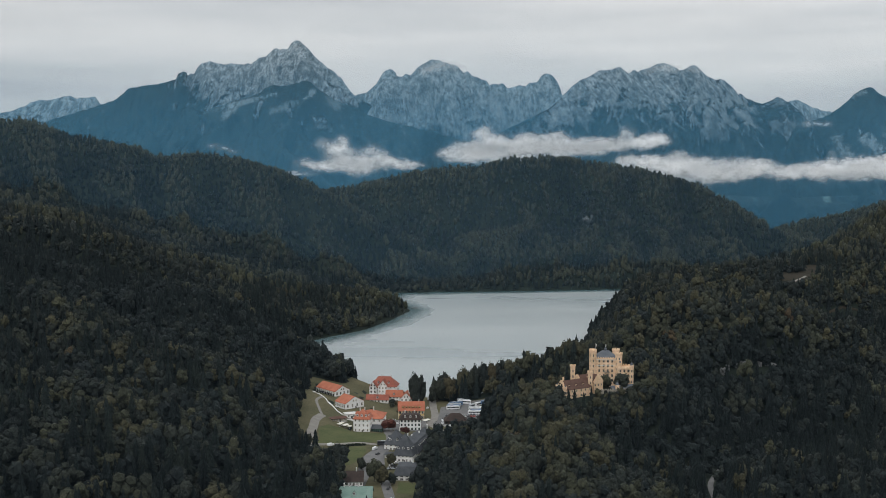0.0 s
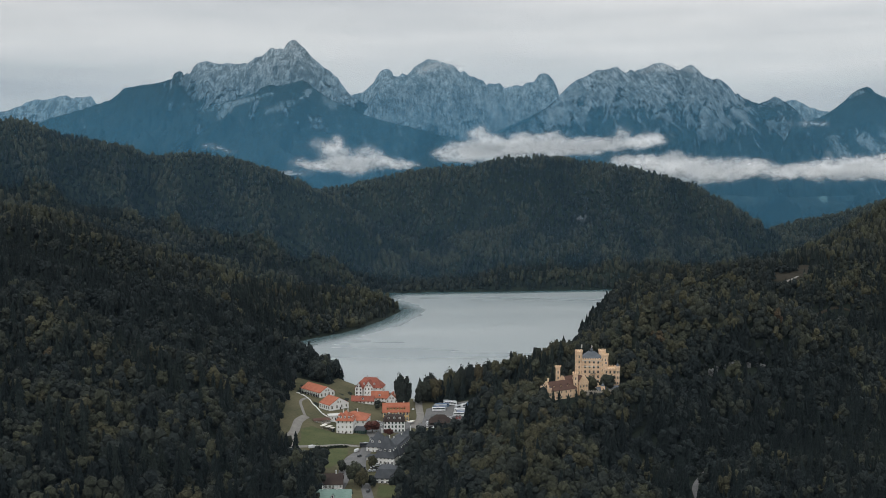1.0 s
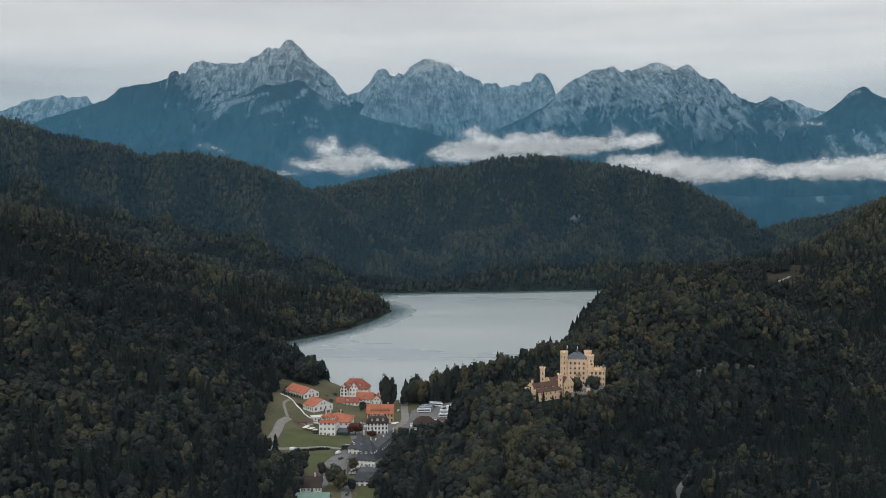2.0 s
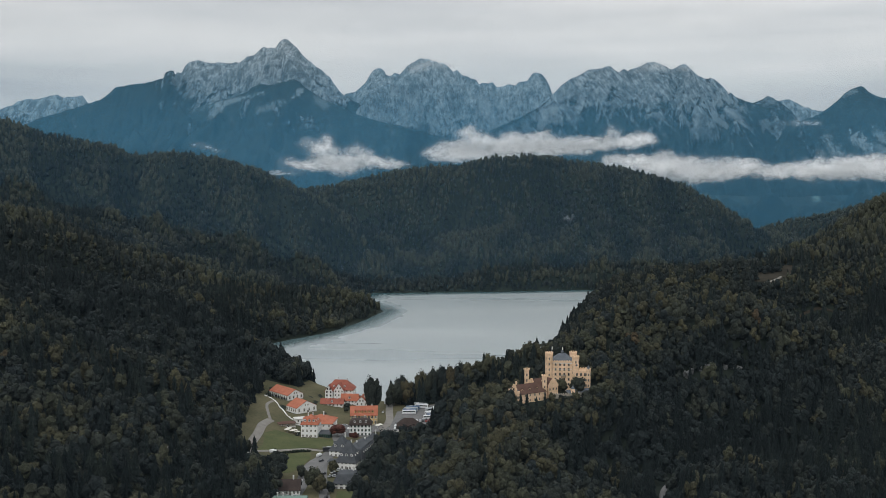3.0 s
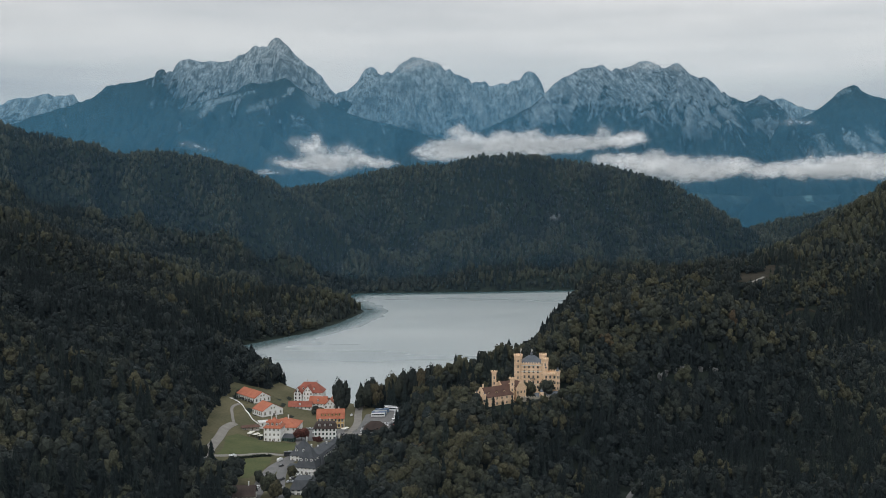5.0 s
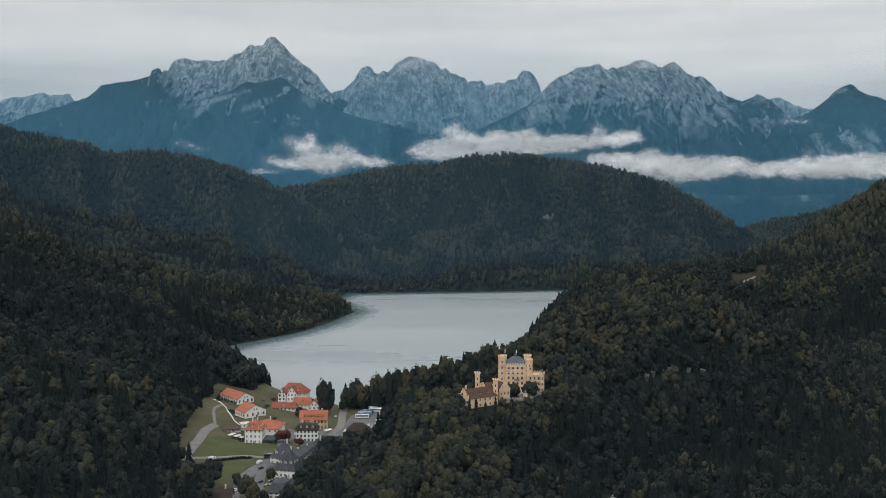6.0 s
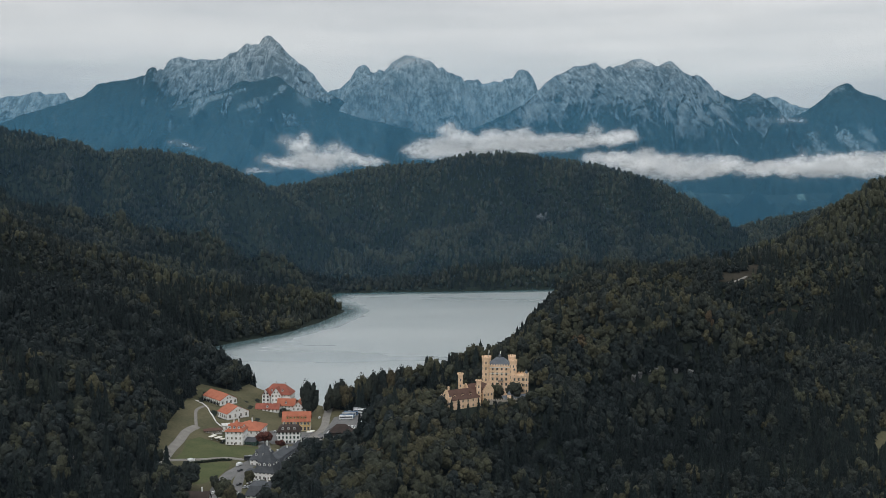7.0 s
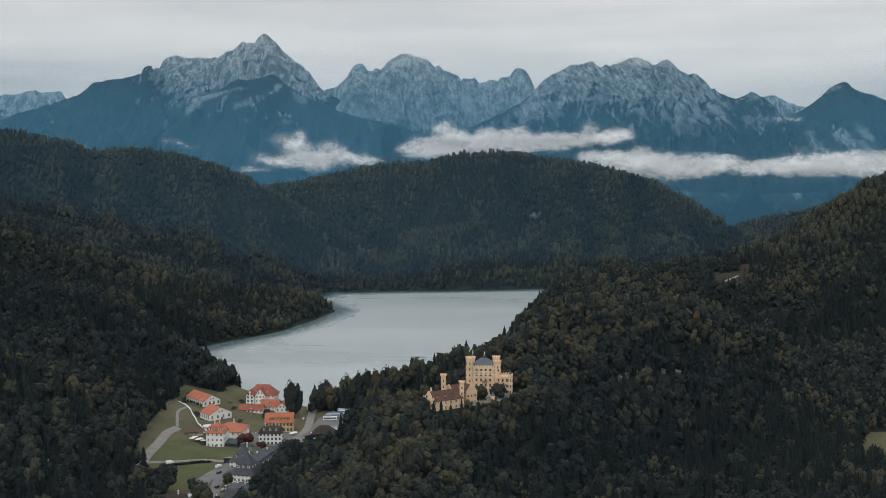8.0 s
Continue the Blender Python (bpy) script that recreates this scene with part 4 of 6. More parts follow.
# ---- village ground ----
patch("meadow", CLEAR, 3.0, 0.22, M_MEADOW, label="mown autumn meadow sloping down to the village", category="meadow")
patch("lawn", [(-96, 776), (-79, 795), (-62, 806), (-44, 808), (-41, 836), (-56, 838), (-72, 838), (-92, 846), (-98, 830), (-94, 800)], 2.0, 0.36, M_LAWN,
      label="green hotel lawn below the terrace", category="lawn")
patch("lawn", [(-84, 770), (-77, 783), (-66, 792), (-58, 794), (-57, 780), (-60, 757), (-66, 741), (-74, 738), (-80, 752)], 2.0, 0.38, M_LAWN, label="bright green lawn inside a clipped hedge", category="lawn")
patch("lawn", [(-30, 706), (-19, 704), (-16, 690), (-20, 678), (-30, 682)], 2.0, 0.38, M_LAWN, label="small green lawn before a villa", category="lawn")
patch("parking", [(-2, 960), (20, 978), (52, 964), (52, 934), (40, 908), (4, 872), (-6, 880), (-4, 920)], 2.5, 0.40, M_ASPHALT, label="grey asphalt coach park", category="parking")
patch("square", [(-56, 868), (-46, 900), (-38, 898), (-16, 900), (-6, 900), (-4, 872), (-14, 872), (-16, 850), (-38, 848), (-44, 862)], 2.5, 0.42, M_ASPHALT, label="grey paved village square", category="square")


def lane(name, way, wide, material, label, lift=0.5, category="road"):
    """A strip of road laid along a way, with a low shoulder at both edges."""
    pts = [Vector((*p, 0)) for p in way]
    fine = []
    for k in range(len(pts) - 1):
        p0, p1, p2, p3 = pts[max(k - 1, 0)], pts[k], pts[k + 1], pts[min(k + 2, len(pts) - 1)]
        n = max(2, int((p2 - p1).length / 3))
        for i in range(n):
            t = i / n
            fine.append(0.5 * (2 * p1 + (p2 - p0) * t + (2 * p0 - 5 * p1 + 4 * p2 - p3) * t * t + (3 * p1 - p0 - 3 * p2 + p3) * t ** 3))
    fine.append(pts[-1])
    rows = []
    for k, p in enumerate(fine):
        d = (fine[min(k + 1, len(fine) - 1)] - fine[max(k - 1, 0)]).normalized()
        side = Vector((d.y, -d.x, 0))
        for s, down in ((-0.62, -0.5), (-0.5, 0.0), (0.0, 0.06), (0.5, 0.0), (0.62, -0.5)):
            q = p + side * s * wide
            rows.append((q.x, q.y, gz(q.x, q.y) + lift + down))
    ob = mesh_from(name, rows, grid_faces(5, len(fine)), material, True)
    return tagged(ob, label, category, kind="structure")


lane("road", [(-10, 1004), (-9, 965), (-7, 930), (-8, 905), (-11, 885), (-5, 865), (-2, 845), (-4, 825)], 5.8, M_GRAVEL, "pale village street leading down to the lake")
lane("road", [(-30, 648), (-34, 672), (-40, 712), (-44, 740), (-46, 770), (-42, 795)], 6.0, M_ASPHALT, "grey asphalt street between the houses")
lane("road", [(-57, 690), (-55, 720), (-55, 745), (-53, 768), (-46, 790), (-40, 812), (-42, 838), (-48, 862)], 8.0, M_ASPHALT, "grey asphalt street curving round the lawn")
lane("road", [(-98, 744), (-100, 762), (-102, 795), (-102, 824), (-103, 852), (-100, 872)], 5.6, M_GRAVEL, "broad pale gravel way beside the meadow", 0.75)
lane("pavement", [(-100, 776), (-88, 786), (-78, 793), (-64, 802), (-50, 800)], 3.4, M_GRAVEL, "pale footpath along the lawn", 0.55, "footpath")
lane("pavement", [(-100, 872), (-105, 892), (-110, 918), (-106, 938)], 2.2, M_GRAVEL, "narrow worn footpath over the meadow", 0.5, "footpath")
lane("road", [(-178, 640), (-150, 716), (-143, 750), (-145, 802)], 4.5, M_GRAVEL, "grey forest road in a gap between trees")
lane("road", [(182, 700), (186, 728), (194, 752), (206, 780)], 3.2, M_ASPHALT, "pale road through the wooded valley")
lane("road", [(446, 1378), (458, 1382), (470, 1389), (476, 1397)], 2.6, M_GRAVEL, "pale gravel track on a cleared slope", 0.9)
lane("road", [(474, 1330), (490, 1338), (508, 1346), (528, 1350)], 2.2, M_EARTH, "bare earth forest track across the slope", 0.9)
patch("clearing", [(436, 1386), (462, 1376), (496, 1394), (530, 1446), (528, 1478), (500, 1474), (466, 1432), (444, 1408)], 5.0, 0.5, M_EARTH, label="bare brown felled clearing on the wooded slope", category="clearing")

patch("meadow", [(446, 938), (452, 916), (470, 912), (512, 980), (514, 1016), (482, 1008), (456, 968)], 3.0, 0.4, M_MEADOW, label="small yellowed meadow among the firs", category="meadow")

# ---- village houses ----
house("gallery_building", "long white gallery building with orange tiled roof", -101, 966.5, 41, 16, 30, 5.0, 4.4, "gable", "y", roof=T_ORANGE, storeys=1, cols=4, side_cols=9, base=13.8, over=0.4, size=(1.4, 2.4), chimneys=())
gallery = bpy.data.objects["gallery_building"]
for k in range(11):  # dark arcade openings with white piers between, along the terrace side
    bm = bmesh.new()
    y0 = -12.5 + k * 2.5
    solid(bm, [(-8.30, y0 - 0.85, 0.1), (-8.30, y0 + 0.85, 0.1), (-8.30, y0 + 0.85, 1.9), (-8.30, y0 + 0.45, 2.45), (-8.30, y0, 2.65), (-8.30, y0 - 0.45, 2.45), (-8.30, y0 - 0.85, 1.9),
               (-8.02, y0 - 0.85, 0.1), (-8.02, y0 + 0.85, 0.1), (-8.02, y0 + 0.85, 1.9), (-8.02, y0 + 0.45, 2.45), (-8.02, y0, 2.65), (-8.02, y0 - 0.45, 2.45), (-8.02, y0 - 0.85, 1.9)],
          [(0, 1, 2, 3, 4, 5, 6), (13, 12, 11, 10, 9, 8, 7)] + [(i, (i + 1) % 7, 7 + (i + 1) % 7, 7 + i) for i in range(7)])
    part("arch", bm, M_GLASS, gallery, "dark glazed arcade opening")
house("gallery_building", "white gabled gallery building with orange tiled roof", -82.4, 928.6, 40, 20, 16, 5.6, 5.2, "gable", "y", roof=T_ORANGE, storeys=1, cols=4, side_cols=5, base=9.8, over=0.4, size=(1.4, 2.4), chimneys=())
house("hotel", "white three-storey hotel with red hipped roof and dormers", -64.5, 848.5, -6, 13, 14, 11.6, 6.2, "hip", "x", roof=T_ORANGE, storeys=3, cols=4, side_cols=4, dormers=3, side_dormers=2, base=9.0, chimneys=((0.1, 0.1), (-0.2, 0.15)), category="hotel")
house("hotel_wing", "white hotel wing with broad orange hipped roof", -60, 878, -6, 22, 22, 8.2, 5.0, "hip", "x", roof=T_ORANGE, storeys=2, cols=5, side_cols=5, base=6.4, chimneys=((0.1, 0.0),), category="hotel")
house("long_house", "ochre house with long orange tiled roof and dormers", -27.5, 911, 3, 22, 12, 9.0, 6.2, "gable", "x", wall=M_YELLOW, roof=T_ORANGE, storeys=2, cols=8, side_cols=3, dormers=6, base=3.6, size=(1.5, 2.6), chimneys=((0.3, 0.1),))
house("villa", "white villa with green shutters and dark brown mansard roof", -26.7, 861, 2, 17, 11, 9.8, 4.2, "mansard", "x", wall=M_WHITE, roof=T_UMBER, storeys=3, cols=6, side_cols=3, dormers=3, base=6.8, trim=M_GREEN, chimneys=((0.2, 0.1), (-0.25, 0.1)), category="villa")
lake_hotel = house("lake_hotel", "tall white lakeside hotel with steep red roof", -55.5, 1003, -8, 25, 14, 10.5, 7.5, "hip", "x", roof=T_RED, storeys=3, cols=7, side_cols=4, dormers=2, base=4.2, chimneys=((0.25, 0.05), (-0.1, 0.0)), category="hotel")
house("hotel_gable", "white cross gable with red roof facing the village", -56, 996.5, -8, 9, 8, 10.5, 6.0, "gable", "y", roof=T_RED, storeys=3, cols=3, side_cols=1, base=4.2, chimneys=(), category="hotel")
house("hotel_gable", "narrow white gable with timbered balconies beside the hotel", -65.5, 998, -8, 7, 7, 9.5, 5.2, "gable", "y", roof=T_RED, storeys=3, cols=2, side_cols=1, base=4.2, chimneys=(), trim=M_WOOD, category="hotel")
house("low_building", "low white building with dark red tiled roof", -60, 969, -3, 20, 8, 3.9, 3.6, "gable", "x", roof=T_RED, storeys=1, cols=6, side_cols=2, dormers=1, base=4.6)
house("gabled_house", "white gabled house with orange tiled roof", -33.5, 973, -4, 11, 12, 6.2, 5.6, "gable", "y", roof=T_ORANGE, storeys=2, cols=3, side_cols=4, base=2.4)
house("gabled_house", "white house wing with orange roof beside a gable", -45, 978, -4, 15, 9, 6.4, 4.8, "gable", "x", roof=T_ORANGE, storeys=2, cols=5, side_cols=3, base=3.2, dormers=1)
house("slate_hotel", "large pale hotel with dark slate mansard roof", -21.0, 781, -14, 14, 34, 6.2, 8.6, "mansard", "y", wall=M_WHITE, roof=T_SLATE, storeys=2, cols=5, side_cols=12, dormers=3, side_dormers=6, base=8.6, trim=M_GREYWALL, chimneys=((0.1, 0.2), (-0.1, -0.1)), category="hotel")
house("slate_hotel", "pale hotel wing with steep slate hipped roof", -35.5, 794, -14, 14, 15, 5.6, 9.0, "hip", "x", roof=T_SLATE, storeys=2, cols=4, side_cols=4, dormers=2, side_dormers=1, base=9.2, category="hotel")
house("slate_hotel", "pale hotel front block with steep slate pyramid roof", -27.3, 761, -14, 14, 13, 6.8, 13.0, "hip", "x", roof=T_SLATE, storeys=2, cols=5, side_cols=4, dormers=3, side_dormers=2, base=9.2, trim=M_GREYWALL, chimneys=((0.1, 0.1),), category="hotel")
house("slate_annex", "small pale annex under a slate hipped roof", -14.5, 822, -14, 11, 12, 5.0, 5.0, "hip", "x", roof=T_SLATE, storeys=2, cols=3, side_cols=3, base=8.6)
house("slate_villa", "pale villa with rounded dark slate roof", -24, 717, -4, 17.5, 14, 4.6, 7.0, "mansard", "x", roof=T_SLATE, storeys=2, cols=5, side_cols=3, base=9.2, trim=M_GREYWALL, size=(1.7, 2.2), category="villa")
house("brown_roof_house", "white house with dark brown tiled roof", -60.5, 699, 3, 14, 11, 4.6, 5.2, "gable", "x", roof=T_UMBER, storeys=1, cols=6, side_cols=3, base=10.0)
house("green_roof_house", "house with green metal roof and rounded gable", -56, 664, 0, 22, 14, 5.4, 4.8, "gable", "x", roof=T_COPPER, storeys=2, cols=6, side_cols=3, dormers=1, base=9.8, chimneys=((0.1, 0.0), (-0.15, 0.0), (-0.3, 0.0)))
house("timber_hut", "dark timber building with wide dark brown roof", 10.5, 889, 0, 18, 11, 4.4, 5.0, "hip", "x", wall=M_WOOD, roof=T_UMBER, storeys=1, cols=5, side_cols=3, base=4.4, trim=M_WOOD, chimneys=())
house("low_shed", "low grey shed with flat dark roof beside the terrace", -86, 866, 18, 13, 6, 3.2, 1.0, "hip", "x", wall=M_STONE, roof=T_BROWN, storeys=1, cols=3, side_cols=1, base=12.4, chimneys=(), category="shed")
house("garage", "white garage block with flat grey roof", -78, 886, 18, 9, 7, 4.2, 0.5, "hip", "x", roof=M_GREYWALL, storeys=1, cols=2, side_cols=1, base=10.4, chimneys=(), category="garage")
house("roadside_kiosk", "low dark flat-roofed pavilion by the street", -37.5, 768, -10, 9, 7, 3.0, 0.8, "hip", "x", wall=M_GREYWALL, roof=T_SLATE, storeys=1, cols=3, side_cols=2, base=9.6, chimneys=(), category="pavilion")

# winter garden at the hotel's side
garden_room = thing("winter_garden", pose(-53.0, 846, 8.8, 0, 0, -6), "green glazed winter garden with lean-to roof", "winter garden")
bm = bmesh.new()
box(bm, 0, 0, 1.6, 8.6, 8.0, 3.2)
part("wall", bm, M_GREEN, garden_room)
bm = bmesh.new()
solid(bm, [(-4.5, -4.3, 3.2), (4.5, -4.3, 3.2), (4.5, 4.3, 4.6), (-4.5, 4.3, 4.6), (-4.5, -4.3, 3.4), (4.5, -4.3, 3.4), (4.5, 4.3, 4.8), (-4.5, 4.3, 4.8)],
      [(0, 1, 5, 4), (1, 2, 6, 5), (2, 3, 7, 6), (3, 0, 4, 7), (4, 5, 6, 7), (3, 2, 1, 0)])
part("roof", bm, T_SLATE, garden_room)
window_rows(garden_room, 8.6, 8.0, 0.0, 1, 3.2, 5, 4, (1.3, 2.2), M_GREEN, "front right")


def wall_run(name, way, wide, high, material, label):
    """A low wall that follows the ground along a way."""
    bm = bmesh.new()
    for (x0, y0), (x1, y1) in zip(way, way[1:]):
        n = max(1, int(math.hypot(x1 - x0, y1 - y0) / 4))
        for k in range(n):
            xa, ya, xb, yb = (x0 + (x1 - x0) * k / n, y0 + (y1 - y0) * k / n, x0 + (x1 - x0) * (k + 1) / n, y0 + (y1 - y0) * (k + 1) / n)
            zc = min(gz(xa, ya), gz(xb, yb))
            m = pose((xa + xb) / 2, (ya + yb) / 2, 0, 0, 0, math.degrees(math.atan2(yb - ya, xb - xa)))
            box(bm, 0, 0, zc + high / 2 - 0.5, math.hypot(xb - xa, yb - ya) + 0.06, wide, high + 1.0, m)
    ob = new(name, finish(name, bm, material))
    return tagged(ob, label, "wall")


wall_run("garden_wall", [(-118, 944), (-110, 940), (-103, 930), (-97, 915), (-90, 897), (-84, 888)], 0.6, 1.3, M_WHITE, "curving white garden wall on the meadow")
wall_run("terrace_wall", [(-88, 872), (-76, 876), (-71, 870)], 0.6, 1.8, M_WHITE, "white terrace wall beside the hotel")
wall_run("street_wall", [(-2, 872), (10, 869), (24, 872)], 0.5, 1.0, M_GREYWALL, "low grey wall along the coach park")
# ---- castle ----
def battlement(bm, cx, cy, z, r, sides, turn=0.0, merlon=1.0):
    """A corbelled parapet with merlons round a tower's head."""
    prism(bm, cx, cy, z - 1.0, z, r, r + 0.2, sides, turn)
    prism(bm, cx, cy, z, z + 0.8, r + 0.2, r + 0.2, sides, turn)
    n = max(8, int(2 * math.pi * (r + 0.4) / 1.7))
    for i in range(n):
        a = 2 * math.pi * i / n + turn
        box(bm, 0, 0, z + 0.8 + merlon / 2, 0.45, 0.85, merlon, Matrix.Translation((cx + (r - 0.03) * math.cos(a), cy + (r - 0.03) * math.sin(a), 0)) @ Matrix.Rotation(a, 4, "Z"))


def tower(parent, x, y, z0, z1, r, sides=8, spire=0.0, rows=3, slots=True):
    bm = bmesh.new()
    prism(bm, x, y, z0, z1 - 1.0, r, r, sides, math.pi / sides)
    ob = part("tower", bm, M_CASTLE, parent)
    bm = bmesh.new()
    battlement(bm, x, y, z1 - 1.0, r, sides, math.pi / sides, 0.9)
    part("battlement", bm, M_CASTLE, ob)
    if spire:
        bm = bmesh.new()
        prism(bm, x, y, z1, z1 + spire, r * 0.9, 0.05, sides, math.pi / sides)
        part("spire", bm, T_BLUE, ob)
    if slots:
        for k in range(rows):
            for a in (-90, -30, -150):
                q = r * math.cos(math.pi / sides) + 0.04
                t = radians(a)
                add_window(ob, x + q * math.cos(t), y + q * math.sin(t), z1 - 4.2 - 4.4 * k, a + 90, 0.7, 1.6, M_STONE)
    return ob


castle = thing("castle", pose(0, 0, 0), "ochre neo-gothic hilltop castle with battlemented towers", "castle")


def castle_block(name, x, y, turn, w, d, z0, z1, storeys, cols, side_cols, size=(1.2, 2.1), crenel=True, faces="front left right back"):
    bm = bmesh.new()
    box(bm, 0, 0, (z1 + z0) / 2, w, d, z1 - z0)
    ob = part(name, bm, M_CASTLE, castle)
    ob.matrix_basis = pose(x, y, 0, 0, 0, turn)
    step = (z1 - max(z0, 43)) / storeys
    window_rows(ob, w, d, max(z0, 43), storeys, step, cols, side_cols, size, M_STONE, faces)
    if crenel:
        bm = bmesh.new()
        for sx, sy, cx, cy in ((w + 0.9, 0.5, 0, -d / 2 - 0.2), (w + 0.9, 0.5, 0, d / 2 + 0.2), (0.5, d, -w / 2 - 0.2, 0), (0.5, d, w / 2 + 0.2, 0)):
            box(bm, cx, cy, z1 + 0.2, sx, sy, 1.2)
            n = int(max(sx, sy) / 1.9)
            for i in range(n):
                a = ((i + 0.5) / n - 0.5) * max(sx, sy)
                box(bm, cx + (a if sx > sy else 0), cy + (a if sy > sx else 0), z1 + 1.2, 1.0 if sx > sy else 0.5, 1.0 if sy > sx else 0.5, 0.9)
        part("battlement", bm, M_CASTLE, ob)
    return ob


# great house: a tall square block with corner towers and a low lead roof
TURN = -6
keep_block = castle_block("great_house", 135.3, 881, TURN, 21, 17, 36, 63.0, 5, 6, 4, (1.15, 1.9))
bm = bmesh.new()
roof_shape(bm, 18.0, 13.5, 63.4, 5.6, "hip", "x", 0.1)
keep_roof = part("roof", bm, T_BLUE, keep_block, "blue-grey lead hipped roof")
bm = bmesh.new()
prism(bm, 0, 0, 68.4, 70.2, 1.0, 1.0, 8)
prism(bm, 0, 0, 70.2, 71.8, 1.3, 0.05, 8)
part("lantern", bm, T_BLUE, keep_roof)
bm = bmesh.new()  # corbel table and string courses
for z, out, high in ((62.3, 0.35, 0.7), (57.4, 0.12, 0.35), (47.0, 0.12, 0.35)):
    for sx, sy, cx, cy in ((21 + 2 * out, 0.3, 0, -8.5 - out / 2), (21 + 2 * out, 0.3, 0, 8.5 + out / 2), (0.3, 17, -10.5 - out / 2, 0), (0.3, 17, 10.5 + out / 2, 0)):
        box(bm, cx, cy, z, sx, sy, high)
part("string_course", bm, M_TRIM, keep_block, "pale stone string courses")
bm = bmesh.new()
box(bm, 1.0, -9.3, 52.2, 4.2, 1.6, 0.4)
for k in range(-2, 3):
    box(bm, 1.0 + k * 0.95, -10.0, 52.9, 0.12, 0.12, 1.1)
box(bm, 1.0, -10.0, 53.5, 4.2, 0.16, 0.14)
for k in (-1.6, 1.6):
    box(bm, 1.0 + k, -9.0, 51.4, 0.4, 1.0, 1.4)
part("balcony", bm, M_STONE, keep_block, "stone balcony on brackets")
for dx, dy, top, r in ((-10.6, -8.0, 70.2, 3.1), (10.6, -8.0, 67.8, 2.9), (-10.2, 8.0, 67.5, 2.8), (9.0, 7.5, 68.4, 3.0)):
    p = pose(135.3, 881, 0, 0, 0, TURN) @ Vector((dx, dy, 0))
    tower(castle, p.x, p.y, 36, top, r, 8, 0.0, 4)
# annex on the lake side, stepping down, with a turret
castle_block("annex", 149.5, 873, TURN, 9.5, 12, 36, 56.0, 3, 3, 4, (1.1, 1.9))
tower(castle, 154.6, 866.6, 36, 58.5, 1.9, 8, 3.6, 3)
tower(castle, 145.6, 869.5, 40, 60.0, 1.5, 8, 2.6, 2)
# kitchen wing: long range with steep brown roof, stepped towards the gate
WING = pose(104.4, 836.0, 0, 0, 0, 32)


def wing_range(name, x, y, w, d, z0, z1, rh, storeys, cols, side_cols, roof, axis="x"):
    bm = bmesh.new()
    if axis == "x":
        ring = [(-d / 2, z0), (d / 2, z0), (d / 2, z1), (0, z1 + rh - 0.4), (-d / 2, z1)]
        pts = [(sx * w / 2, a, b) for sx in (-1, 1) for a, b in ring]
    else:
        ring = [(-w / 2, z0), (w / 2, z0), (w / 2, z1), (0, z1 + rh - 0.4), (-w / 2, z1)]
        pts = [(a, sy * d / 2, b) for sy in (-1, 1) for a, b in ring]
    solid(bm, pts, [(0, 1, 2, 3, 4), (9, 8, 7, 6, 5)] + [(i, (i + 1) % 5, 5 + (i + 1) % 5, 5 + i) for i in range(5)])
    ob = part(name, bm, M_CASTLE, castle)
    ob.matrix_basis = WING @ pose(x, y, 0)
    bm = bmesh.new()
    roof_shape(bm, w - 0.8 if axis == "x" else w, d if axis == "x" else d - 0.8, z1 + 0.05, rh, "gable", axis, 0.35 if axis == "y" else 0.3)
    part("roof", bm, roof, ob, "steep brown tiled roof")
    for k in (-1, 1):  # stepped gables
        bm = bmesh.new()
        half, reach = (d / 2, w / 2 - 0.1) if axis == "x" else (w / 2, d / 2 - 0.1)
        for i in range(5):
            a = half * (1 - i / 5) + 0.2
            top = z1 + rh * (i + 1) / 5 + 0.5
            sx, sy = (0.7, 2 * a) if axis == "x" else (2 * a, 0.7)
            box(bm, k * reach if axis == "x" else 0, 0 if axis == "x" else k * reach, (z1 - 0.5 + top) / 2 + 0.01 * i, sx - 0.01 * i if axis == "x" else sx, sy if axis == "x" else sy - 0.01 * i, top - z1 + 0.5)
        part("stepped_gable", bm, M_CASTLE, ob)
    window_rows(ob, w, d, 39.5, storeys, (z1 - 39.5) / storeys, cols, side_cols, (0.8, 1.4), M_STONE)
    return ob


kitchen = wing_range("kitchen_wing", 0, 0, 27, 10.5, 30, 47.2, 6.4, 2, 6, 3, T_BROWN)
for k in (-8.5, -1.5, 5.5):
    dormer(kitchen, k, -3.6, 48.4, 0, T_BROWN, M_CASTLE, 1.8)
for k, s in ((-11, 1.8), (2, 1.4)):
    bm = bmesh.new()
    box(bm, k, 0.8, 54.6, 1.1, 1.1, 3.2)
    part("chimney", bm, M_CASTLE, kitchen)
gate = wing_range("gate_house", 22.5, 4.0, 9.5, 12, 36, 49.0, 6.0, 2, 3, 3, T_BROWN, "y")
gate2 = wing_range("gate_range", 14.5, 7.5, 12, 9, 36, 49.6, 5.0, 2, 3, 2, T_BROWN)
for lx, ly, top, r in ((3.5, 7.0, 63.0, 2.35), (13.2, -3.0, 58.6, 2.3), (-13.5, -5.0, 49.2, 1.1), (-13.5, 5.0, 49.2, 1.1)):
    p = WING @ Vector((lx, ly, 0))
    tower(castle, p.x, p.y, 36, top, r, 4 if r > 2 else 8, 0.0 if r > 2 else 2.2, 3 if r > 2 else 1)
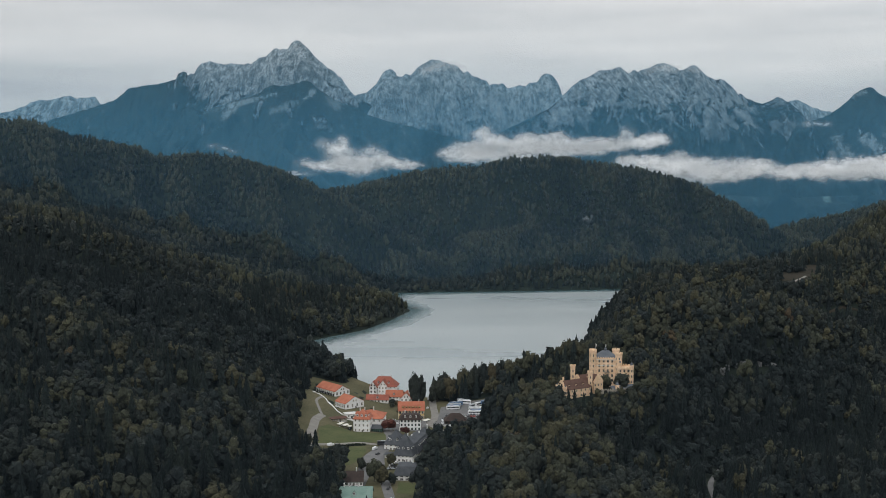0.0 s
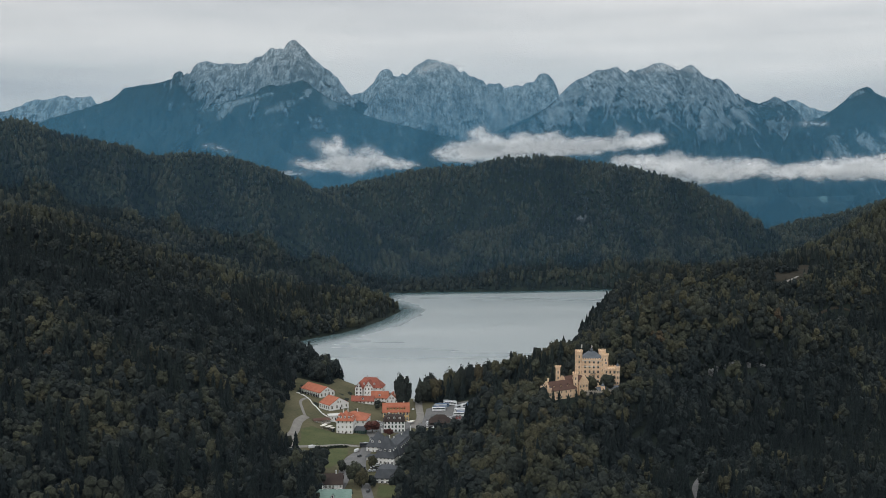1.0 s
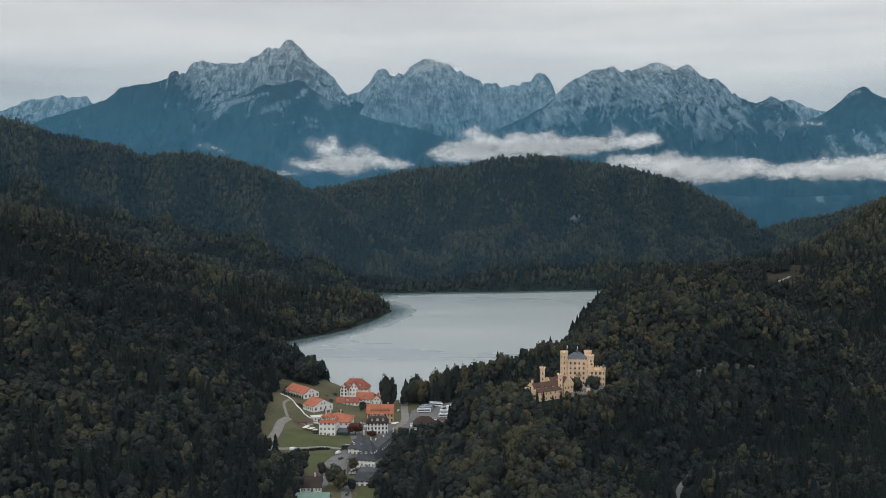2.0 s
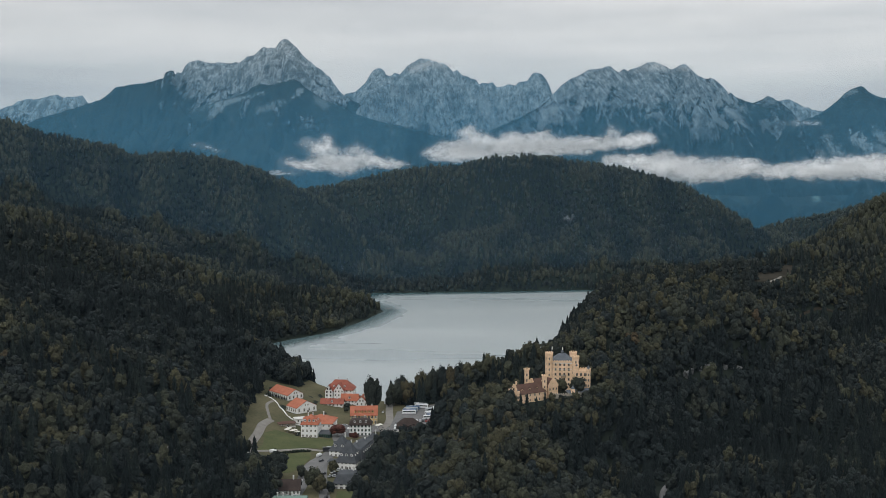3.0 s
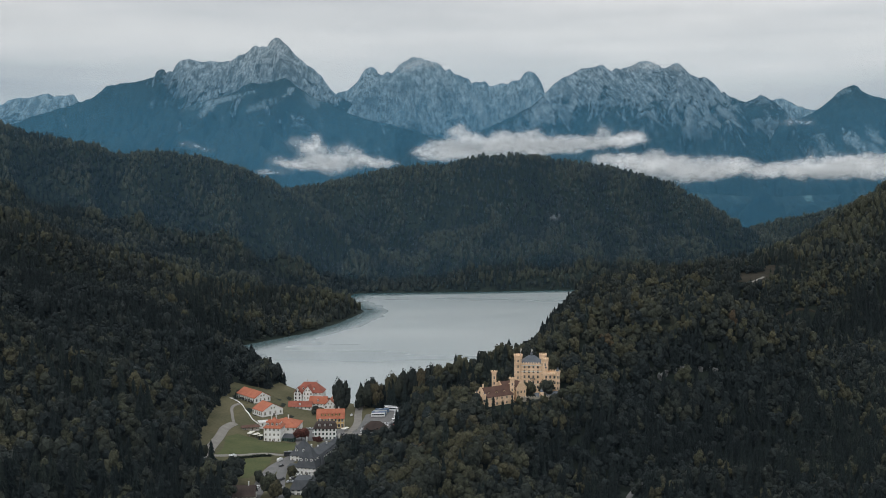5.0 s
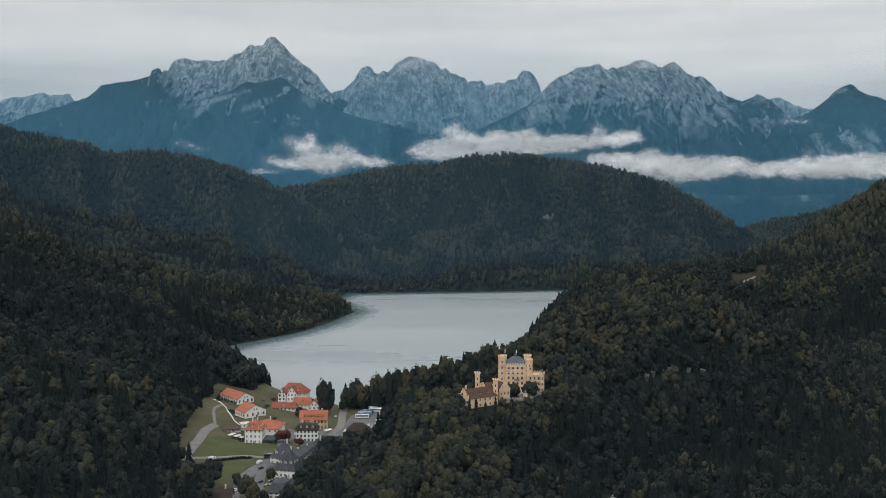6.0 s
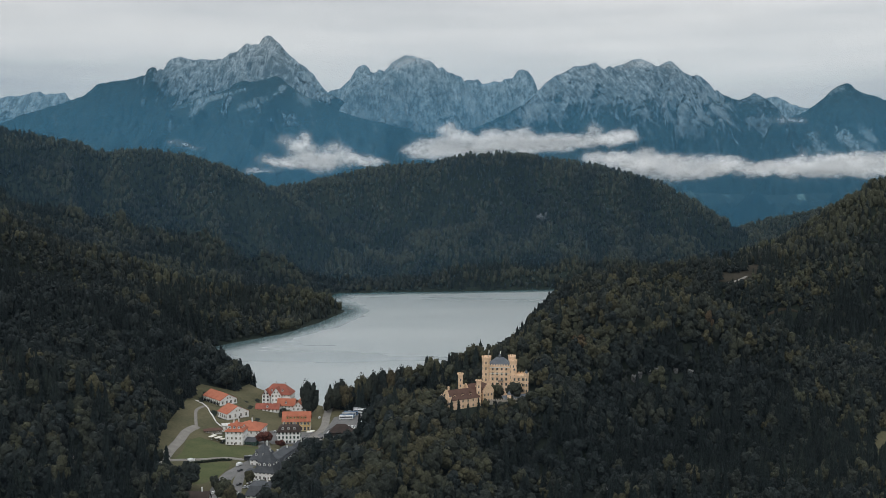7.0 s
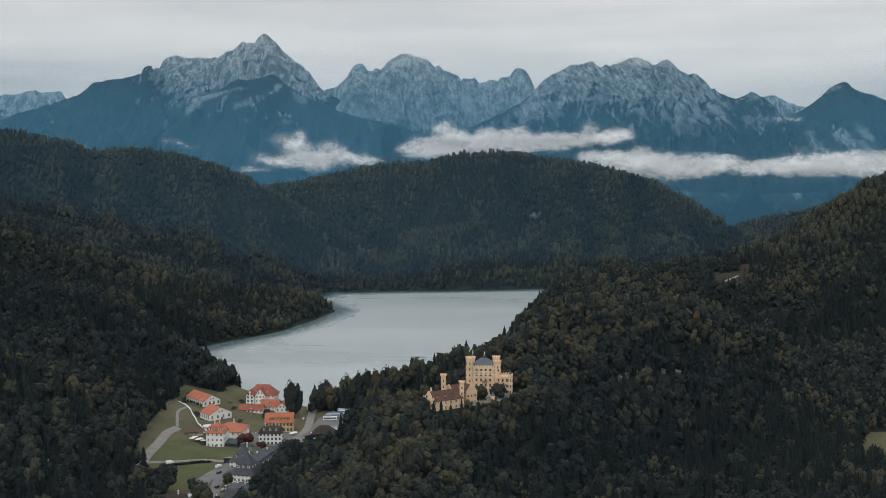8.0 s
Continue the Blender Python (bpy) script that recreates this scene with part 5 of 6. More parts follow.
# forework: terrace wall with lead-roofed walk and a stone stair house
for x0, y0, x1, y1, high in ((124, 843, 138, 845, 43.2), (138, 845, 156, 852, 43.0), (156, 852, 164, 864, 42.6)):
    bm = bmesh.new()
    n = math.hypot(x1 - x0, y1 - y0)
    m = pose((x0 + x1) / 2, (y0 + y1) / 2, 0, 0, 0, math.degrees(math.atan2(y1 - y0, x1 - x0)))
    box(bm, 0, 0, (high + 30) / 2, n, 1.0, high - 30, m)
    ob = part("terrace_wall", bm, M_STONE, castle)
    bm = bmesh.new()
    for k in range(int(n / 1.9)):
        box(bm, -n / 2 + 0.9 + k * 1.9, 0, high + 0.4, 0.9, 0.9, 0.9, m)
    part("battlement", bm, M_STONE, ob)
bm = bmesh.new()
m = pose(146, 854, 0, 0, 0, 22)
solid(bm, [m @ Vector(p) for p in ((-11, -2.6, 42.2), (11, -2.6, 42.2), (11, 2.6, 44.4), (-11, 2.6, 44.4), (-11, -2.6, 42.5), (11, -2.6, 42.5), (11, 2.6, 44.7), (-11, 2.6, 44.7))],
      [(0, 1, 5, 4), (1, 2, 6, 5), (2, 3, 7, 6), (3, 0, 4, 7), (4, 5, 6, 7), (3, 2, 1, 0)])
part("walk_roof", bm, T_BLUE, castle, "pale blue-grey metal roof over the terrace walk")
bm = bmesh.new()
box(bm, 140.5, 851, 42.5, 3.0, 3.0, 7)
part("stair_house", bm, M_CASTLE, castle)
bm = bmesh.new()
prism(bm, 140.5, 851, 46.0, 48.6, 2.2, 0.05, 4, math.pi / 4)
part("stair_roof", bm, T_BLUE, castle)
for x, y, z in ((126.0, 873.5, 70), (135.3, 881, 68)):
    bm = bmesh.new()
    prism(bm, x, y, z - 0.5, z + 6.0, 0.12, 0.08, 6)
    pole = part("flag_pole", bm, M_STEEL, castle, "thin metal flag pole")
    bm = bmesh.new()
    solid(bm, [(x, y - 0.03, z + 3.2), (x + 0.5, y - 0.2, z + 2.8), (x + 0.8, y - 0.1, z + 5.3), (x, y - 0.03, z + 5.8), (x, y + 0.03, z + 3.2), (x + 0.5, y - 0.14, z + 2.8), (x + 0.8, y - 0.04, z + 5.3), (x, y + 0.03, z + 5.8)],
          [(0, 1, 2, 3), (7, 6, 5, 4), (0, 4, 5, 1), (1, 5, 6, 2), (2, 6, 7, 3), (3, 7, 4, 0)])
    part("flag", bm, M_TRIM, pole, "pale furled flag")

# ---- single trees ----
def tree_kind(name, label, crown, trunk_high, trunk_wide, leaf, category):
    """One tree of unit width and height, with a tapered trunk, some limbs and its crown."""
    ob = thing(name, pose(0, 0, 0), label, category, "trees")
    bm = bmesh.new()
    prism(bm, 0, 0, -0.06, trunk_high * 0.5, trunk_wide, trunk_wide * 0.75, 7)
    prism(bm, 0, 0, trunk_high * 0.5, trunk_high, trunk_wide * 0.75, trunk_wide * 0.35, 7)
    part("trunk", bm, M_BARK, ob)
    if "conifer" not in name:
        for k in range(4):
            bm = bmesh.new()
            prism(bm, 0, 0, 0, 0.32, trunk_wide * 0.5, trunk_wide * 0.2, 5)
            limb = part("limb", bm, M_BARK, ob)
            limb.matrix_basis = pose(0, 0, trunk_high * (0.55 + 0.1 * k), 0, 38, 90 * k + 20)
    v, f = crown
    v = v.copy()
    low = 0.10 if "conifer" in name else (0.05 if "tall" in label else 0.14)
    v[:, 2] = low + v[:, 2] * (1 - low)
    leaves = mesh_from("crown", v, f, leaf, False)
    leaves.parent = ob
    return ob


srng = np.random.RandomState(23)
BROAD_KINDS = [tree_kind("broadleaf_tree", "rounded broadleaf tree turning to autumn colour", broadleaf(srng, 14, 220, 0.10, 1.2), 0.6, 0.045, M_BROAD_ONE, "tree") for _ in range(4)]
FIR_KINDS = [tree_kind("conifer_tree", "tall dark green fir with drooping branches", conifer(srng, 11, 9), 0.9, 0.07, M_FIR_ONE, "tree") for _ in range(3)]
TALL_KINDS = [tree_kind("broadleaf_tree", "tall dark broadleaf tree on the lake shore", broadleaf(srng, 16, 260, 0.09, 1.4), 0.6, 0.045, M_BROAD_ONE, "tree") for _ in range(3)]
RED_KIND = tree_kind("copper_beech", "dark red copper beech beside the hotel", broadleaf(srng, 14, 220, 0.10, 1.2), 0.6, 0.045, M_RUST, "tree")


def plant(kind, x, y, wide, high, turn=None):
    m = pose(x, y, gz(x, y), 0, 0, srng.uniform(0, 360) if turn is None else turn) @ Matrix.Diagonal((wide, wide, high, 1))
    return copy_thing(kind, m)


for x, y, z, wide, high, turn, tint, is_fir in SINGLE:
    plant(FIR_KINDS[srng.randint(3)] if is_fir else BROAD_KINDS[srng.randint(4)], x, y, wide, high * 1.05)
LAKE_TREE = plant(TALL_KINDS[0], -24.5, 963, 8.0, 33)
tagged(LAKE_TREE, "tall lone dark lime tree between houses and lake")
# tall trees on the shore beside the coach park, and small groups between the houses
for x, y, wide, high in ((-5, 984, 5.5, 26), (0, 990, 6.0, 31), (6, 986, 5.5, 28), (12, 990, 5.5, 24), (19, 990, 6.0, 36), (26, 988, 5.2, 32), (32, 991, 5.0, 35), (40, 990, 5.6, 34),
                         (47, 987, 5.0, 31), (54, 986, 5.4, 30), (61, 982, 5.0, 26), (57, 974, 5.0, 22), (-10, 978, 4.0, 12), (-46, 706, 7.0, 16), (-41, 699, 5.5, 14), (-76, 730, 6.5, 17),
                         (-82, 716, 6.0, 16), (-75, 702, 6.0, 18), (-80, 690, 6.5, 18), (-71, 684, 5.5, 15), (-57, 733, 4.2, 9), (-37, 745, 3.8, 10), (-12, 735, 5.0, 14), (-9, 755, 5.5, 15),
                         (-34, 700, 3.6, 9), (-13, 700, 5.0, 13), (-32, 764, 3.2, 7), (-10, 806, 5.0, 12), (-4, 822, 5.0, 12), (-14, 842, 3.6, 6), (-46, 966, 3.4, 5), (-41, 958, 3.6, 6), (-46, 950, 3.0, 5),
                         (-38, 925, 3.0, 6), (131, 858, 4.2, 15), (144.5, 858, 4.8, 17), (-36, 985, 3.5, 9), (92, 812, 4.2, 6), (99, 813, 4.2, 5.5), (107, 817, 4.2, 5.5), (114, 822, 4.0, 5), (100, 806, 4.5, 7), (109, 812, 4.8, 7), (120, 819, 4.6, 8), (127, 828, 4.4, 8), (134, 834, 4.2, 6.5), (141, 837, 4.2, 6), (149, 841, 4.4, 7), (157, 848, 4.8, 10), (164, 855, 5.0, 11), (171, 864, 5.2, 12), (174, 875, 5.5, 14), (138, 827, 5.2, 13), (150, 832, 5.2, 13), (124, 816, 5.2, 13), (-104, 1010, 7.0, 20), (-110, 1018, 7.0, 20), (-100, 1022, 6.5, 21), (-106, 1032, 6.5, 22),
                         (-97, 1044, 6.0, 21), (-104, 1048, 6.5, 22)):
    tall = high > 1.7 * 2 * wide
    plant(TALL_KINDS[srng.randint(3)] if tall else BROAD_KINDS[srng.randint(4)], x, y, wide * (1.3 if tall else 1.0), high * (0.88 if tall else 1.0))
plant(RED_KIND, -43.5, 848, 6.2, 10.5)
for k in (*BROAD_KINDS, *TALL_KINDS, *FIR_KINDS, RED_KIND):  # the patterns themselves stand in the near wood
    x, y = srng.uniform(-150, -100), srng.uniform(620, 660)
    fir_like = "conifer" in k.name
    k.matrix_basis = pose(x, y, gz(x, y)) @ Matrix.Diagonal((3.6, 3.6, 20, 1) if fir_like else (6, 6, 15, 1))
    if k is RED_KIND:
        x, y = -30.0, 838.0
        k.matrix_basis = pose(x, y, gz(x, y)) @ Matrix.Diagonal((3.6, 3.6, 6.5, 1))

# clipped hedge round the lawn
hedge_pts = [(-86, 770), (-80, 782), (-73, 789), (-66, 794), (-59, 797)]
hv = []
for (x0, y0), (x1, y1) in zip(hedge_pts, hedge_pts[1:]):
    for k in range(130):
        s = srng.uniform()
        x, y = x0 + (x1 - x0) * s + srng.uniform(-0.8, 0.8), y0 + (y1 - y0) * s + srng.uniform(-0.8, 0.8)
        up = srng.uniform(0.2, 1.9)
        hv.append(spray(srng, np.array([x, y, gz(x, y) + up]), np.array([srng.uniform(-1, 1), srng.uniform(-1, 1), 0.8]), 0.55, 5))
tagged(mesh_from("hedge", *joined(hv), M_HEDGE), "dark clipped hedge curving along the footpath", "hedge", kind="stuff")


# ---- limestone crags ----
M_CRAG = grained("crag_limestone", (0.050, 0.053, 0.055), (0.165, 0.17, 0.168), 5.0, 0.95, 0.8, 0.1, 0.8)


def crag(x, y, z, wide, high, turn):
    """A broken rock face: an upright block with stepped, uneven sides."""
    bm = bmesh.new()
    bmesh.ops.create_cube(bm, size=2.0)
    bmesh.ops.subdivide_edges(bm, edges=bm.edges[:], cuts=5, use_grid_fill=True)
    for v in bm.verts:
        n1 = noise.fractal(v.co * 1.3 + Vector((x, y, z)) * 0.37, 0.9, 2.0, 4)
        n2 = noise.cell(Vector((v.co.x * 2.2, v.co.y, v.co.z * 1.4 + x))) - 0.5
        v.co = Vector((v.co.x * (0.8 + 0.3 * n1) * wide / 2, (v.co.y * 0.6 + 0.45 * n1 + 0.3 * n2) * wide / 2, v.co.z * (0.8 + 0.35 * n1) * high / 2))
    ob = new("crag", finish("crag", bm, M_CRAG))
    ob.matrix_basis = pose(x, y, z, 12, 0, turn)
    return tagged(ob, "pale broken limestone crag among the trees", "rock", "limestone crags")


for x, y, wide, high in ((257, 970, 5, 10), (263, 976, 4, 8), (272, 983, 4, 6), (281, 989, 6, 10), (287, 993, 4, 7), (299, 998, 4, 7), (306, 1002, 7, 12), (312, 999, 5, 8),
                         (264, 957, 4, 5), (285, 2138, 14, 26), (300, 2146, 8, 20)):
    crag(x, y, gz(x, y) + high * 0.14, wide, high, srng.uniform(-45, 45))



# ---- coaches, cars ----
def paint(name, colour):
    return grained(name, tuple(c * 0.85 for c in colour), colour, 1.5, 0.35, 0.3, 0.5)


P_WHITE, P_SILVER, P_DARK, P_BLUE, P_RED = (paint(n, c) for n, c in (("white_paint", (0.78, 0.79, 0.80)), ("silver_paint", (0.40, 0.42, 0.44)), ("black_paint", (0.03, 0.03, 0.035)),
                                                                     ("blue_paint", (0.10, 0.17, 0.28)), ("red_paint", (0.30, 0.04, 0.03))))


def wheel(parent, x, y, r):
    bm = bmesh.new()
    bmesh.ops.create_cone(bm, cap_ends=True, segments=14, radius1=r, radius2=r, depth=0.3, matrix=pose(x, y, r, 90))
    w = part("wheel", bm, M_RUBBER, parent)
    bm = bmesh.new()
    bmesh.ops.create_cone(bm, cap_ends=True, segments=10, radius1=r * 0.55, radius2=r * 0.55, depth=0.33, matrix=pose(x, y, r, 90))
    part("rim", bm, M_STEEL, w)


def rounded_box(cx, cy, cz, sx, sy, sz, r):
    bm = bmesh.new()
    box(bm, cx, cy, cz, sx, sy, sz)
    bmesh.ops.bevel(bm, geom=bm.edges[:], offset=r, segments=2, affect="EDGES", profile=0.5)
    return bm


def coach(colour, label):
    ob = thing("coach", pose(0, 0, 0), label, "coach", "parked coaches")
    part("body", rounded_box(0, 0, 1.95, 12.0, 2.55, 3.1, 0.22), colour, ob)
    for side in (-1, 1):
        for k in range(6):
            bm = bmesh.new()
            box(bm, -4.6 + k * 1.8, side * 1.29, 2.35, 1.66, 0.05, 1.05)
            part("side_window", bm, M_GLASS, ob)
    bm = bmesh.new()
    box(bm, 6.01, 0, 2.2, 0.06, 2.2, 1.7)
    part("windscreen", bm, M_GLASS, ob)
    part("roof_unit", rounded_box(-1.5, 0, 3.6, 3.0, 1.6, 0.3, 0.1), P_SILVER, ob)
    for x in (-3.6, 3.9):
        for y in (-1.12, 1.12):
            wheel(ob, x, y, 0.5)
    return ob


def car(colour, label, van=False):
    ob = thing("van" if van else "car", pose(0, 0, 0), label, "van" if van else "car", "parked cars")
    long, high = (5.2, 1.5) if van else (4.3, 0.8)
    part("body", rounded_box(0, 0, 0.35 + high / 2, long, 1.8, high, 0.15), colour, ob)
    bm = bmesh.new()
    top = 2.25 if van else 1.45
    z0 = 0.35 + high - 0.06
    a0, a1, b0, b1 = (-long * 0.47, long * 0.34, -long * 0.46, long * 0.24) if van else (-1.9, 1.0, -1.4, 0.35)
    solid(bm, [(a0, -0.84, z0), (a1, -0.84, z0), (a1, 0.84, z0), (a0, 0.84, z0), (b0, -0.7, top), (b1, -0.7, top), (b1, 0.7, top), (b0, 0.7, top)],
          [(0, 1, 5, 4), (1, 2, 6, 5), (2, 3, 7, 6), (3, 0, 4, 7), (4, 5, 6, 7), (3, 2, 1, 0)])
    part("cabin", bm, M_GLASS if not van else colour, ob)
    part("roof", rounded_box((b0 + b1) / 2, 0, top + 0.02, b1 - b0, 1.42, 0.08, 0.03), colour, ob)
    bm = bmesh.new()
    box(bm, a1 - 0.15, 0, z0 + 0.25, 0.4, 1.5, 0.3)
    part("windscreen", bm, M_GLASS, ob)
    for x in (-long * 0.3, long * 0.31):
        for y in (-0.8, 0.8):
            wheel(ob, x, y, 0.32)
    return ob


def park(kinds, rows, lift):
    """First use places the pattern itself, later uses copy it."""
    used = set()
    for k, x, y, turn in rows:
        m = pose(x, y, gz(x, y) + lift, 0, 0, turn)
        if k in used:
            copy_thing(kinds[k], m)
        else:
            kinds[k].matrix_basis = m
            used.add(k)


park([coach(P_WHITE, "white coach parked on the asphalt"), coach(P_SILVER, "silver coach parked in a row"), coach(P_BLUE, "blue coach with tinted windows"), coach(P_DARK, "black coach with pale roof on the street")],
     [(0, 9, 951, 4), (2, 9.5, 956, 4), (1, 10.5, 961, 4), (2, 12, 966, 4), (0, 20, 969.5, -18), (1, 19, 974, -18), (1, 28, 955, 48), (0, 33.5, 957, 48), (2, 39, 958.5, 48), (1, 44.5, 960, 48),
      (0, 29, 944, 2), (1, 30, 939.5, 2), (0, 41, 943, 2), (0, 42, 938.5, 2), (2, 31, 934, 2), (0, 28, 929, 2), (3, -44, 799, 6), (0, -11.5, 992, 70)], 0.46)
car_kinds = [car(P_WHITE, "white car parked in the village"), car(P_SILVER, "silver car parked in the village"), car(P_DARK, "black car parked in the village"), car(P_RED, "red car parked in the village"), car(P_WHITE, "white van parked on the street", True)]
car_rows = [(4, -51, 785, 62), (2, -48, 772, 60), (0, -56, 722, 88), (1, -31, 770, 10), (0, -33, 750, 15), (2, -35, 742, 20), (1, -38, 736, 70), (0, -41, 722, 75), (2, -36, 690, 80), (1, -33, 668, 80), (3, -38, 757, 12), (1, -34.5, 736, 15), (2, -31.5, 735, 15), (0, -37, 745, 70), (2, -43, 741, 66), (0, -14, 955, 86), (2, -3, 870, 88), (0, 6, 867, 5),
            (0, -47, 884, 12), (1, -42, 893, 5), (0, -33, 896, 4), (4, -84, 783.5, 30), (2, -50, 876, 40), (0, -38, 880, 80)]
for k in range(14):
    car_rows.append((int(srng.choice([0, 1, 2, 0, 1])), 3 + (k % 7) * 2.7, 921 - (k // 7) * 8.0, 88 + srng.uniform(-3, 3)))
for k in range(15):
    car_rows.append((int(srng.choice([0, 1, 2, 3, 1])), 22 + (k % 8) * 2.7, 918 + (k // 8) * 6.5, 86 + srng.uniform(-3, 3)))
for k in range(6):
    car_rows.append((int(srng.choice([0, 1, 2])), -0.5, 906 - k * 4.6, 92))
park(car_kinds, car_rows, 0.46)


# ---- terrace umbrellas ----
def umbrella():
    ob = thing("umbrella", pose(0, 0, 0), "large white terrace umbrella standing open", "umbrella", "terrace umbrellas")
    bm = bmesh.new()
    prism(bm, 0, 0, 0.0, 2.9, 0.06, 0.05, 8)
    part("pole", bm, M_STEEL, ob)
    bm = bmesh.new()
    prism(bm, 0, 0, 2.35, 3.1, 2.3, 0.1, 8)
    bmesh.ops.delete(bm, geom=[f for f in bm.faces if len(f.verts) == 8 and f.calc_center_median().z < 2.4], context="FACES_ONLY")
    bmesh.ops.solidify(bm, geom=bm.faces[:], thickness=0.04)
    part("canopy", bm, M_TRIM, ob)
    bm = bmesh.new()
    prism(bm, 0, 0, 0.0, 0.14, 0.5, 0.45, 10)
    part("base_plate", bm, M_STEEL, ob)
    return ob


park([umbrella()], [(0, -83, 846, 0), (0, -79, 847, 20), (0, -75.5, 849, 40), (0, -78, 851.5, 10), (0, -13, 893, 0), (0, -15, 889, 30), (0, -82, 851, 5)], 0.36)

# wooden rowing pier and swimmers' raft out on the water
raft = thing("raft", pose(-44, 1640, 0.1), "low dark wooden raft on the lake", "raft")
bm = bmesh.new()
for k in range(6):
    box(bm, k * 1.3 - 3.2, 0, 0.35, 1.2, 5.0, 0.3)
part("deck", bm, M_WOOD, raft)


# ---- cloud banks before the mountains ----
def cloud_material(name, metres, most, white, soft=1.05, ragged=1.0):
    """Mist: white, scattering light both ways, torn where it thins out."""
    n = Nodes(name, 1.0, 0.0, 0.0)
    a = n.node("ShaderNodeAttribute")
    a.attribute_name = "tint"
    v = n.position((0.7, 1.0, 1.1))
    body, fray = n.noise(metres, 8, v, 0.62), n.noise(metres / 4, 6, v, 0.65)
    lump = n.math("ADD", n.math("MULTIPLY", n.math("SUBTRACT", body, 0.5), 2.6 * ragged), n.math("MULTIPLY", n.math("SUBTRACT", fray, 0.5), 1.1 * ragged))
    dense = n.math("ADD", a.outputs["Fac"], n.math("MULTIPLY", lump, n.step(a.outputs["Fac"], 0.0, 0.25)))
    alpha = n.math("MULTIPLY", n.math("MULTIPLY", n.step(dense, 0.05, soft), n.step(a.outputs["Fac"], 0.01, 0.45)), most)
    front, back, clear = n.node("ShaderNodeBsdfDiffuse"), n.node("ShaderNodeBsdfTranslucent"), n.node("ShaderNodeBsdfTransparent")
    both, out = n.node("ShaderNodeMixShader"), n.node("ShaderNodeMixShader")
    for shader in (front, back):
        shader.inputs["Color"].default_value = (*white, 1)
    both.inputs[0].default_value = 0.35
    n.put(front.outputs[0], both.inputs[1])
    n.put(back.outputs[0], both.inputs[2])
    n.put(alpha, out.inputs[0])
    n.put(clear.outputs[0], out.inputs[1])
    n.put(both.outputs[0], out.inputs[2])
    n.put(out.outputs[0], n.tree.nodes["Material Output"].inputs["Surface"])
    return n.mat


def cloud(label, puffs, y, material, seed, layers=2, step=8.0):
    """Torn veils of mist, one behind another; their density swells at the puffs (x, z, half width, half height, strength)."""
    px, pz, pw, ph, _ = np.array(puffs, float).T
    xs, zs = np.arange((px - 2.6 * pw).min(), (px + 2.6 * pw).max(), step), np.arange((pz - 2.8 * ph).min(), (pz + 2.8 * ph).max(), step * 0.7)
    pieces, density = [], []
    for k in range(layers):
        gx, gz_ = np.meshgrid(xs, zs)
        gy = y + k * 60 + 25 * fractal(gx, gz_ * 2, 200, seed + k, 3)
        wx = gx + 16 * fractal(gx, gz_, 70, seed + 20 + k, 3)
        wz = gz_ + 9 * fractal(gx, gz_, 60, seed + 30 + k, 3)
        empty = np.ones(gx.shape)
        for x0, z0, w, h, a in puffs:
            empty = empty * (1 - min(a, 0.99) * np.exp(-0.62 * (((wx - x0) / w) ** 2 + ((wz - z0) / h) ** 2)))
        pieces.append((np.stack([gx, gy, gz_], -1).reshape(-1, 3), grid_faces(len(xs), len(zs))))
        density.append((1 - empty).ravel())
    ob = mesh_from("cloud", *joined(pieces), material, True, np.concatenate(density))
    return tagged(ob, label, "cloud", "valley clouds", "structure")


MIST = cloud_material("valley_mist", 70, 0.90, (0.90, 0.91, 0.92), 1.15, 0.62)
WISP = cloud_material("thin_mist", 60, 0.55, (0.86, 0.90, 0.93))
cloud("torn white cloud hanging in the valley",
      [(-255, 225, 59, 21.3, 0.95), (-294, 259, 29, 21.3, 0.5), (-280, 292, 15, 13.1, 0.4), (-166, 228, 46, 16.4, 0.85), (-108, 219, 36, 9.8, 0.65),
       (-336, 212, 49, 9.8, 0.65), (-398, 220, 26, 11.5, 0.4), (-431, 193, 33, 5.7, 0.55), (-346, 275, 33, 19.7, 0.28), (-72, 210, 29, 6.6, 0.4), (-205, 261, 23, 16.4, 0.4)], 3100, MIST, 401)
cloud("long white cloud bank along the mountain foot",
         [(23, 240, 29, 14.7, 0.75), (108, 253, 66, 24.6, 1), (111, 300, 16, 19.7, 0.85), (157, 275, 29, 27.8, 0.7), (222, 261, 74, 21.3, 1),
          (303, 264, 82, 19.7, 1), (385, 262, 66, 16.4, 1), (466, 274, 74, 10.6, 1), (564, 280, 57, 13.1, 1), (523, 297, 20, 21.3, 0.7),
          (605, 292, 25, 13.1, 0.9), (254, 292, 20, 14.7, 0.5), (336, 295, 20, 14.7, 0.5)],
         3100, MIST, 431)
cloud("long white cloud bank along the mountain foot",
         [(518, 230, 24, 12.8, 0.85), (582, 220, 40, 12.8, 0.9), (662, 212, 72, 19.1, 1), (726, 197, 64, 25.5, 1.1), (805, 204, 80, 20.7, 1),
          (869, 201, 56, 12.8, 0.9), (925, 200, 22, 12.8, 0.45), (980, 201, 56, 12.8, 1), (1060, 195, 72, 14.4, 1), (1155, 197, 80, 17.6, 1),
          (1235, 211, 80, 22.3, 1), (661, 243, 19, 12.8, 0.4), (900, 228, 32, 6.4, 0.4), (1107, 236, 11, 23.9, 0.3), (1346, 208, 96, 22.3, 1)],
         3020, MIST, 461)
cloud("thin wisp of mist over a wooded ridge", [(-604, 257, 47, 7.6, 0.5), (-667, 267, 24, 8.5, 0.4)], 3200, WISP, 481, 1)
